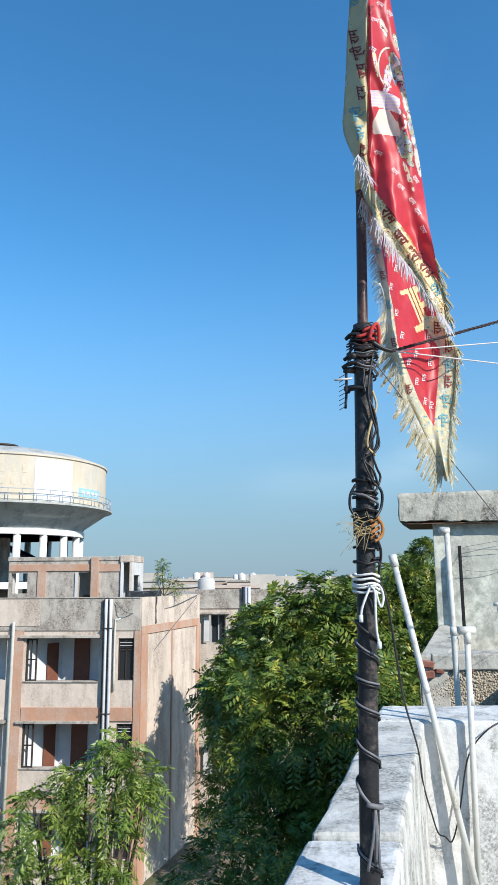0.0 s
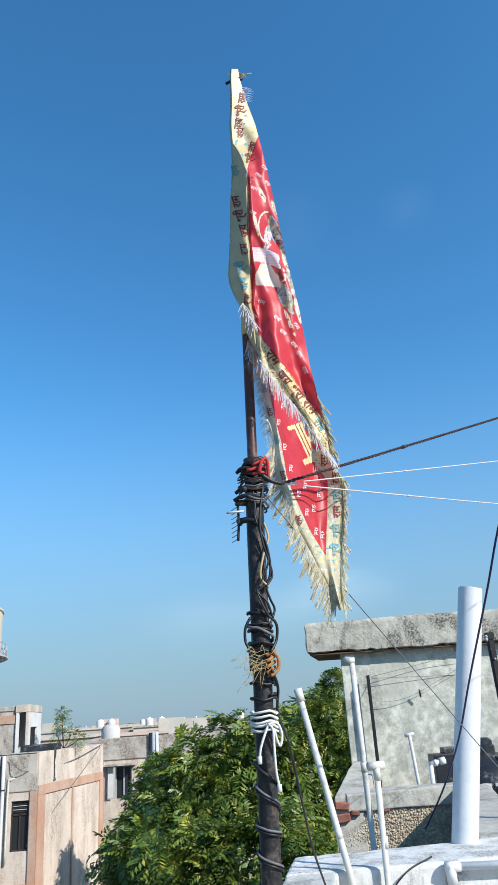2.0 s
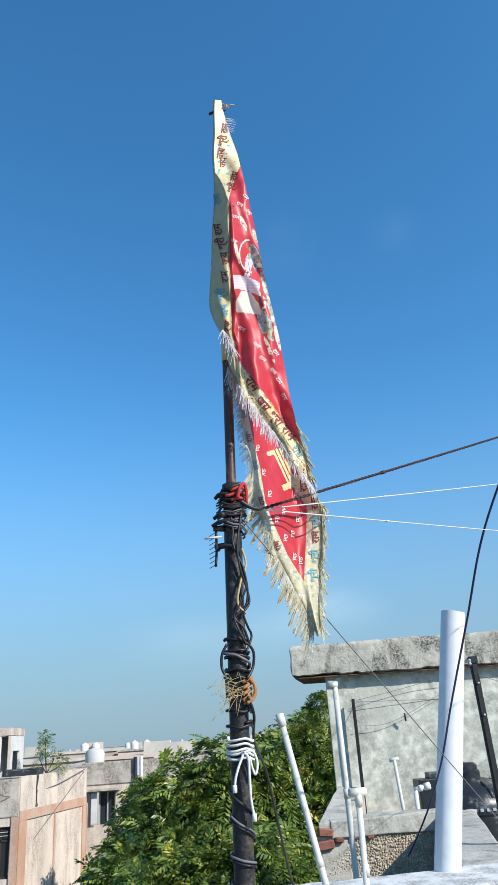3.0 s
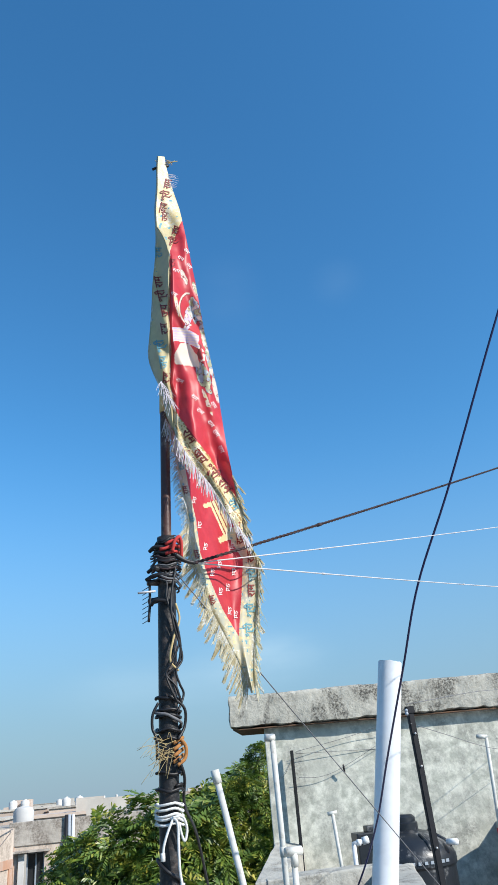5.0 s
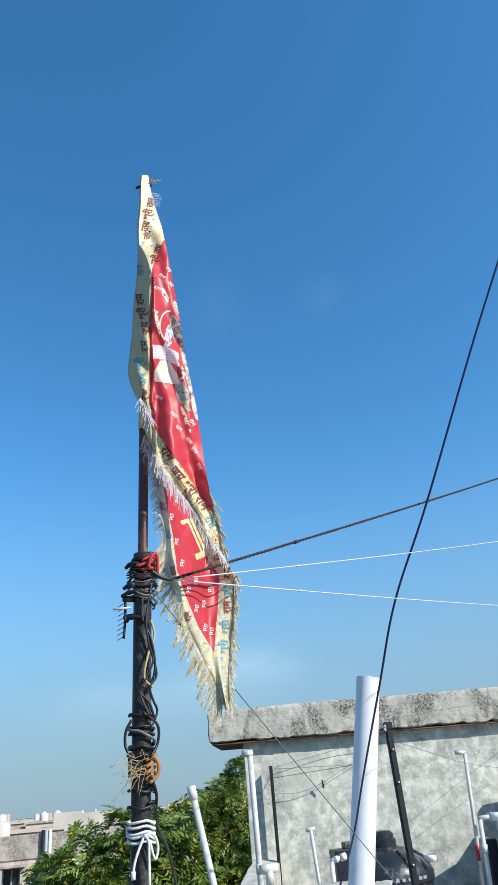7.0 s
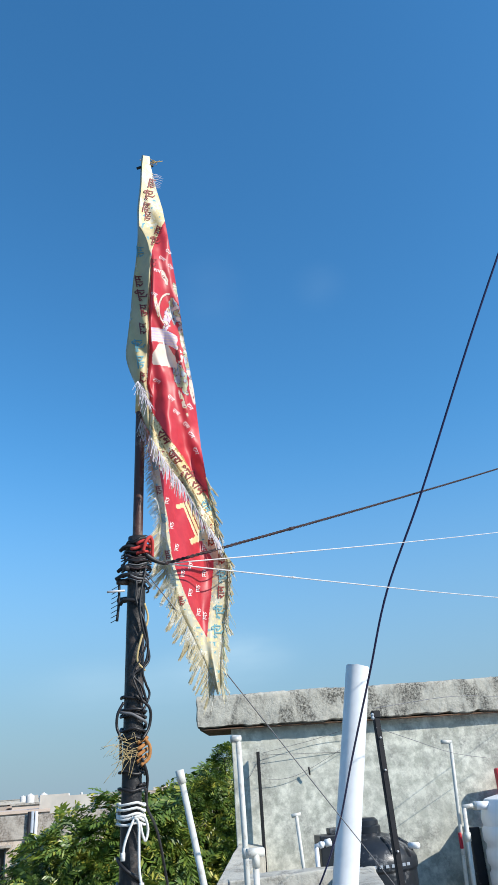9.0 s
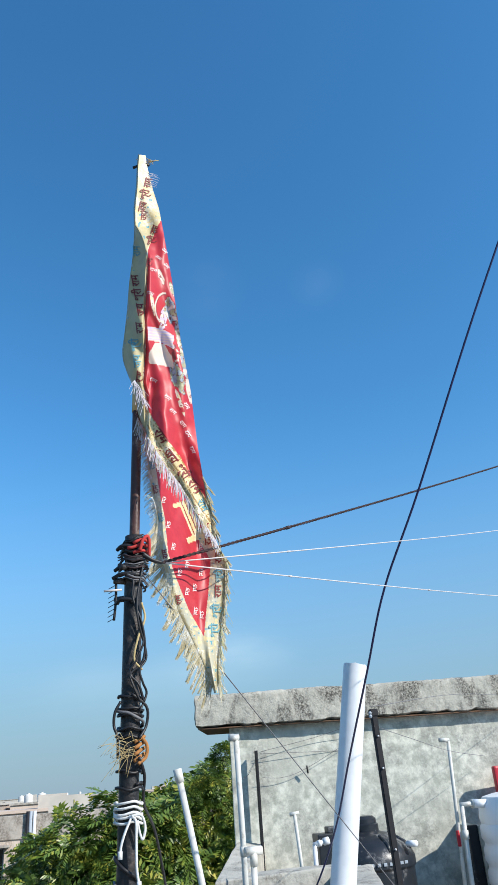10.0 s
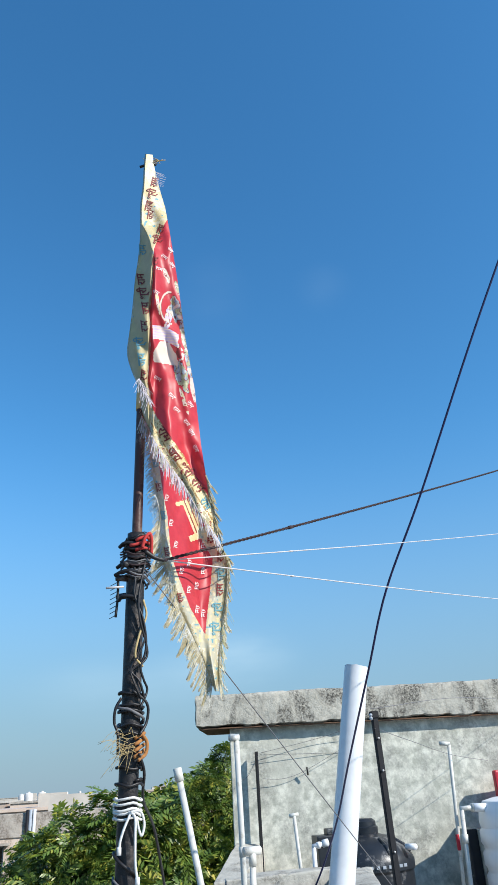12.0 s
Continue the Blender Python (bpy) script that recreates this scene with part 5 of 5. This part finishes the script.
def up_y(x, z):
    a, c = up_l(z), up_r(z)
    b = min(a + (up_edge(z) - a) * min(1.0, max(0.06, (3.30 - z) / 0.12)), c - 0.01)
    ridge = min((x - a) / max(b - a, 0.005), 1) if x < b else 1 - 0.55 * (x - b) / max(c - b, 0.01)
    fall = min(1.0, (3.63 - z) / 0.5)
    return 2.108 - 0.055 * ridge * (0.35 + 0.65 * fall) + fall * (0.013 * math.sin(46 * x - 9 * z) + 0.009 * math.sin(95 * x + 21 * z + 1.3 * math.sin(13 * z)) + 0.004 * noise.noise(Vector((x * 40, 0, z * 22)))) - 0.006 + 0.020 * fall * math.exp(-((x - b) / 0.0045) ** 2) * min(1.0, max(0.0, (3.2 - z) / 0.1))


def set_back(x, y, z):
    """The cloth blows away from the pole: a place in the plane of the pole, carried back to depth y."""
    k = (y - 0.267) / 1.813
    return Vector((0.262 + (x - 0.262) * k, y, 1.65 + (z - 1.65) * k))


def lo_y(x, z):
    t = (x - lo_l(z)) / max(lo_r(z) - lo_l(z), 0.01)
    return 2.115 + max(0.0, min(0.17, 1.3 * (x - 0.405))) + 0.02 * math.sin(4.2 * t + 5 * z) + 0.008 * math.sin(11 * t - 17 * z) + 0.004 * noise.noise(Vector((x * 40, 3, z * 22)))


SLOTS = (RED, GOLD, PALE, LILAC, GREENP, BLUEP, DARKRED, TEAL, FRINGE, OCHRE, FADED, SHADEGOLD)


def ell(x, z, cx, cz, rx, rz):
    return ((x - cx) / rx) ** 2 + ((z - cz) / rz) ** 2 < 1


def up_colour(x, z):
    n = noise.noise(Vector((x * 60, 7, z * 60)))
    if z > 3.34 + 0.03 * n or x < up_edge(z):
        if n > (0.42 if 3.25 < z < 3.42 else 0.6):
            return 7
        if x - up_l(z) < 0.004 or (x > up_edge(z) - 0.004 and z < 3.2 and n > -0.2):
            return 8
        # slot 11 paints the shade of the folded strip below the tip
        return 11 if z < 3.29 + 0.03 * n and x < up_edge(z) - 0.003 else 1
    # printed hem along the slanting lower edge
    hem = float(np.interp(x, (0.382, 0.416, 0.457, 0.501, 0.536, 0.587), (2.603, 2.532, 2.455, 2.392, 2.32, 2.237)))
    rise = z - hem
    if rise < 0.088 + 0.004 * n:
        worn = noise.noise(Vector((x * 150, 2, z * 150)))
        if rise < 0.026:
            return 8 if worn > -0.1 else 6 if worn < -0.38 else 1
        if 0.03 < rise < 0.04 or rise > 0.080:
            return 9 if worn > -0.15 else 1
        return 9 if worn > 0.45 else 6 if worn < -0.55 else 1
    if 0.416 < x < 0.492 + 0.01 * n and 2.852 < z + 0.35 * (x - 0.45) + 6 * (x - 0.455) ** 2 < 2.902:
        return 3 if math.sin(z * 640 + 40 * x) > -0.1 else 2
    if max(0.418, 0.418 + 0.5 * (z - 2.81)) < x < 0.492 - 0.42 * max(0, z - 2.785) + 0.004 * n and 2.772 - 0.15 * (x - 0.45) < z < 2.850 - 6 * (x - 0.44) ** 2:
        return 2
    for cx, cz, rx, rz, slant, inks in FIGURE:
        e = (((x - cx + slant * (z - cz)) / rx) ** 2 + ((z - cz) / rz) ** 2) + 0.75 * noise.noise(Vector((x * 75, 1, z * 45)))
        if e < 1:
            return 6 if e > 0.9 or abs(n - 0.12) < 0.04 else inks[0] if n > 0.12 else inks[1] if n > -0.2 else inks[2]
    d = math.hypot(x - 0.472, (z - 2.975) * 0.55)
    if 0.029 < d < 0.0345 and x < 0.474:
        return 2 if d > 0.0305 else 6
    return 0


# soft-edged blots of the worn print: centre, radii, slant, three inks
FIGURE = (
    (0.486, 2.972, 0.018, 0.050, 0.10, (4, 5, 2)), (0.466, 2.945, 0.013, 0.048, -0.15, (2, 3, 2)), (0.509, 2.88, 0.010, 0.070, 0.12, (5, 4, 2)),
    (0.497, 2.815, 0.011, 0.034, 0.1, (6, 0, 2)), (0.500, 2.735, 0.020, 0.055, 0.22, (5, 4, 5)), (0.522, 2.775, 0.008, 0.05, 0.16, (4, 5, 2)),
    (0.533, 2.700, 0.0085, 0.046, 0.1, (2, 2, 2)), (0.460, 3.095, 0.008, 0.030, 0.25, (2, 2, 1)), (0.432, 2.990, 0.0055, 0.045, 0.1, (2, 2, 1)),
    (0.492, 3.055, 0.007, 0.028, 0.2, (4, 2, 4)), (0.505, 2.655, 0.006, 0.045, 0.25, (2, 1, 0)),
)


def lo_colour(x, z):
    l, r = lo_l(z), lo_r(z)
    if x - l < 0.021 + 0.016 * max(0, 2.15 - z) / 0.2 or (z < 2.27 and r - x < 0.042) or z < 1.955:
        worn = noise.noise(Vector((x * 130, 5, z * 130)))
        rim = min(x - l, r - x)
        return 8 if rim < 0.008 + 0.006 * worn else 7 if worn < -0.52 else 1 if worn > 0.25 else 10
    # a large printed letter in cream, outlined
    u, w = (x - 0.522) * 0.94 + (z - 2.30) * 0.34, (z - 2.30) * 0.94 - (x - 0.522) * 0.34
    if (abs(u) < 0.012 and -0.06 < w < 0.05) or (abs(u) < 0.030 and (-0.066 < w < -0.050 or 0.038 < w < 0.05)) or (ell(u, w, 0.012, 0.018, 0.024, 0.030) and not ell(u, w, 0.016, 0.018, 0.010, 0.014)):
        return 6 if abs(abs(u) - 0.005) < 0.0014 and abs(w) < 0.05 else 1
    return 0


def cloth(zs, left, right, depth, colour, cols):
    v, f, k, flat = [], [], [], []
    for z in zs:
        a, b = left(z), right(z)
        for i in range(cols + 1):
            x = a + (b - a) * i / cols
            v.append(tuple(set_back(x, depth(x, z), z)))
            flat.append((x, z))
    for j in range(len(zs) - 1):
        for i in range(cols):
            a = j * (cols + 1) + i
            q = (a, a + 1, a + cols + 2, a + cols + 1)
            f.append(q)
            c = [sum(flat[s][t] for s in q) / 4 for t in (0, 1)]
            k.append(colour(*c))
    me = mesh_of(v, f, True)
    for m in SLOTS:
        me.materials.append(m)
    me.polygons.foreach_set("material_index", k)
    return me


flag = thing("flag", ax(2.7), "red satin pennant with cream printed border and tinsel fringe", "flag")
top_cloth = part("upper_cloth", cloth(np.linspace(3.608, 2.239, 420), up_l, up_r, up_y, up_colour, 120), None, flag)
low_cloth = part("lower_cloth", cloth(np.linspace(2.72, 1.850, 280), lo_l, lo_r, lo_y, lo_colour, 110), None, flag)
part("sleeve", tube_mesh([ax(z) + Vector((0, 0, 0)) for z in np.linspace(2.64, 3.60, 16)], 0.0155, 14), GOLD, flag, "cream sleeve round the pole")

rngf = random.Random(11)


def fringe(count, at, length, spread, name, m, tufts=0):
    """Threads along an edge; tufts gathers them into that many hanging tassels."""
    v, f = [], []
    lean = [(rngf.uniform(-0.35, 0.35), rngf.uniform(0.6, 1.3)) for _ in range(tufts + 1)]
    for i in range(count):
        t = i / (count - 1)
        p, o = at(min(1, max(0, t + rngf.uniform(-0.5, 0.5) / count)))
        ln = length * rngf.uniform(0.65, 1.25)
        w = rngf.uniform(0.0007, 0.0014)
        d = Vector((o.x + rngf.uniform(-spread, spread), rngf.uniform(-spread, spread) - 0.1, o.z + rngf.uniform(-spread, spread) * 0.5)).normalized()
        tip = None
        if tufts:
            g = min(tufts, int(t * tufts))
            c, o2 = at((g + 0.5) / tufts)
            tip = c + Vector((o2.x + lean[g][0], -0.1, o2.z)).normalized() * length * lean[g][1] + Vector([rngf.uniform(-0.004, 0.004) for _ in range(3)])
            w *= 1.3
        k = len(v)
        for s, g in ((0, 0), (0.5, 0.1), (1, 0.42)):
            q = p + d * ln * s + Vector((0, 0, -ln * g))
            if tip:
                q = p.lerp(tip, s) + Vector((0, 0, -0.12 * length * s * s))
            ww = w * (1 - 0.5 * s)
            v += [q + Vector((0, 0, ww)) if abs(d.x) > 0.6 else q + Vector((ww, 0, 0)), q - Vector((0, 0, ww)) if abs(d.x) > 0.6 else q - Vector((ww, 0, 0))]
        f += [(k, k + 1, k + 3, k + 2), (k + 2, k + 3, k + 5, k + 4)]
    return tagged(part(name, mesh_of(v, f), m, flag), kind="stuff")


def along_low_left(t):
    z = 2.70 + (1.866 - 2.70) * t
    return set_back(lo_l(z), lo_y(lo_l(z), z) - 0.002, z), Vector((-0.8, 0, -0.45 - 1.6 * max(0, t - 0.4)))


def along_low_right(t):
    z = 2.30 + (1.866 - 2.30) * t
    return set_back(lo_r(z), lo_y(lo_r(z), z) - 0.002, z), Vector((0.35, 0, -0.85))


def along_hem(t):
    x = 0.385 + (0.586 - 0.385) * t
    z = float(np.interp(x, (0.382, 0.416, 0.457, 0.501, 0.536, 0.587), (2.603, 2.532, 2.455, 2.392, 2.32, 2.241)))
    return set_back(x, up_y(x, z) - 0.004, z), Vector((-0.25 + 0.6 * t, 0, -0.8))


def along_right_hem(t):
    z = 2.42 - 0.165 * t
    return set_back(up_r(z), up_y(up_r(z), z) - 0.003, z), Vector((0.5, 0, -0.8))


fringe(430, along_low_left, 0.023, 0.3, "fringe", FRINGE)
fringe(330, lambda t: along_low_left(0.5 + 0.5 * t), 0.056, 0.3, "fringe", FRINGE, 26)
fringe(170, lambda t: along_low_left(0.5 + 0.5 * t), 0.050, 0.3, "fringe", PALE_TINSEL, 19)
fringe(110, along_low_left, 0.020, 0.5, "fringe", BLUEP)
fringe(150, along_low_right, 0.030, 0.3, "fringe", FRINGE, 18)
fringe(90, along_low_right, 0.034, 0.3, "fringe", PALE_TINSEL, 13)
fringe(80, along_low_right, 0.034, 0.4, "fringe", GREENP)
fringe(190, along_hem, 0.032, 0.2, "fringe", SILVER)
fringe(90, along_hem, 0.028, 0.35, "fringe", FRINGE)
fringe(120, along_right_hem, 0.036, 0.3, "fringe", FRINGE, 12)
fringe(60, lambda t: (Vector((0.375 + 0.03 * t, 2.05 + 0.02 * t, 2.70 - 0.06 * t)), Vector((0.1, 0, -0.6))), 0.03, 0.6, "fringe", SILVER)
fringe(14, lambda t: (Vector((0.425, 2.09, 3.54 - 0.06 * t)), Vector((0.9, 0, 0.05))), 0.03, 0.12, "fringe", SILVER)


def writing(body, size, x, z, turn, depth, m, name="lettering", parent=None, mirror=False):
    """Flat letters laid on the cloth: centre, degrees of turn; mirror for print that shows through from the other side."""
    cu = bpy.data.curves.new("letters", "FONT")
    cu.body, cu.size, cu.align_x, cu.align_y, cu.resolution_u = body, size, "CENTER", "CENTER", 2
    cu.offset = (0.018 if name == "lettering" else 0.004) * size
    tmp = bpy.data.objects.new("letters", cu)
    scene.collection.objects.link(tmp)
    dg = bpy.context.evaluated_depsgraph_get()
    src = tmp.evaluated_get(dg).to_mesh()
    c, s = math.cos(radians(turn)), math.sin(radians(turn))
    v = []
    for p in src.vertices:
        lx = -p.co.x if mirror else p.co.x
        px, pz = x + lx * c - p.co.y * s, z + lx * s + p.co.y * c
        v.append(tuple(set_back(px, depth(px, pz) - 0.0025, pz)))
    f = [tuple(q.vertices) for q in src.polygons]
    bpy.data.objects.remove(tmp)
    return part(name, mesh_of(v, f), m, parent)


WHITEP = mat("white_print", (0.80, 0.74, 0.72), (0.76, 0.70, 0.68), 40, 0.6, 0.0)
for body, size, x, z, turn, m in (("जय श्री राम", 0.034, 0.414, 3.43, 80, DARKRED), ("श्री राम", 0.030, 0.437, 3.26, 76, DARKRED), ("जय श्री राम", 0.034, 0.388, 3.02, 98, DARKRED), ("राम", 0.032, 0.392, 2.90, 96, DARKRED), ("राम", 0.034, 0.384, 3.19, 92, TEAL),
                                 ("जय श्री", 0.034, 0.382, 2.81, 96, TEAL), ("राम", 0.03, 0.392, 2.73, 85, DARKRED), ("जय श्री राम", 0.034, 0.507, 2.435, -54, DARKRED), ("राम", 0.036, 0.448, 2.540, -58, DARKRED), ("राम", 0.028, 0.559, 2.335, -62, TEAL), ("जय", 0.03, 0.41, 3.34, 84, DARKRED), ("राम", 0.028, 0.425, 3.15, 84, DARKRED)):
    writing(body, size, x, z, turn, up_y, m, parent=top_cloth)
for x, z, turn in ((0.452, 3.17, -40), (0.477, 3.14, -60), (0.436, 3.12, -20), (0.472, 3.20, -60), (0.425, 3.03, -35), (0.484, 2.62, -45), (0.47, 2.665, -50), (0.525, 2.55, -60), (0.512, 2.58, -55), (0.536, 2.50, -70), (0.43, 2.72, -30), (0.524, 2.64, -60)):
    writing("राम", 0.018, x, z, turn, up_y, WHITEP, "motif", top_cloth)
for x, z, turn in ((0.445, 2.44, 75), (0.472, 2.40, 75), (0.455, 2.35, 78), (0.466, 2.28, 80), (0.478, 2.22, 78), (0.492, 2.15, 80), (0.512, 2.17, 78), (0.51, 2.10, 80), (0.53, 2.11, 82), (0.53, 2.05, 80), (0.548, 2.15, 82), (0.545, 2.04, 82), (0.55, 2.22, 80), (0.508, 2.42, 70)):
    writing("राम", 0.0155, x, z, turn, lo_y, WHITEP, "motif", low_cloth, True)
for z, m in ((2.24, DARKRED), (2.19, DARKRED), (2.14, TEAL), (2.10, DARKRED), (2.05, TEAL), (2.0, TEAL)):
    writing("राम" if m is DARKRED else "श्री", 0.026, lo_r(z) - 0.016, z, 88, lo_y, m, "lettering", low_cloth)
for z in (2.55, 2.45, 2.38, 2.3, 2.2, 2.08):
    writing("राम", 0.02, lo_l(z) + 0.012, z, 100, lo_y, TEAL if int(z * 100) % 2 else DARKRED, "lettering", low_cloth)


# ---- stones and bricks of the stripped wall ----
wall = bpy.data.objects["wall_gravel"]
rngs = random.Random(21)
stone_meshes = []
for k in range(9):
    bm = bmesh.new()
    bmesh.ops.create_icosphere(bm, subdivisions=1, radius=0.5)
    for q in bm.verts:
        q.co *= 1 + 0.35 * noise.noise(q.co * 2.2 + Vector((k * 7, 0, 0)))
    me = bm_mesh(bm)
    me.materials.append(GRAVEL)
    stone_meshes.append(me)
pebbles = []
z = 0.40
while z < 0.85:
    x = face_x(GY) + 0.06 + rngs.uniform(0, 0.02)
    while x < 2.33:
        if not (z > 0.72 and x < 1.50) and rngs.random() < 0.92:
            src = rngs.choice(stone_meshes)
            m4 = Matrix.LocRotScale((x, GY - 0.002, z + rngs.uniform(-0.008, 0.008)), Euler([rngs.uniform(0, 6) for _ in range(3)]),
                                    (rngs.uniform(0.016, 0.034), rngs.uniform(0.014, 0.026), rngs.uniform(0.014, 0.028)))
            pebbles.append((src, m4))
        x += rngs.uniform(0.015, 0.026)
    z += 0.0175
pv, pf = [], []
for src, m4 in pebbles:
    k = len(pv)
    pv += [m4 @ q.co for q in src.vertices]
    pf += [tuple(i + k for i in q.vertices) for q in src.polygons]
tagged(part("aggregate", mesh_of(pv, pf), GRAVEL, wall, "coarse tan gravel aggregate"), kind="stuff")
for bx, bz, w, h, t in ((1.365, 0.875, 0.12, 0.06, 8), (1.36, 0.785, 0.14, 0.065, -3), (1.47, 0.815, 0.07, 0.04, 14), (1.60, 0.82, 0.05, 0.025, 20), (1.74, 0.815, 0.06, 0.02, -8)):
    bm = bmesh.new()
    bmesh.ops.create_cube(bm, size=1, matrix=Matrix.LocRotScale((bx, GY - 0.015, bz), Euler((0, radians(t), radians(t * 0.6))), (w, 0.07, h)))
    bmesh.ops.bevel(bm, geom=bm.edges[:], offset=0.008, segments=1, affect="EDGES")
    for q in bm.verts:
        q.co += noise.noise_vector(q.co * 25) * 0.008
    part("brick", bm_mesh(bm), BRICK, wall, "broken red brick")
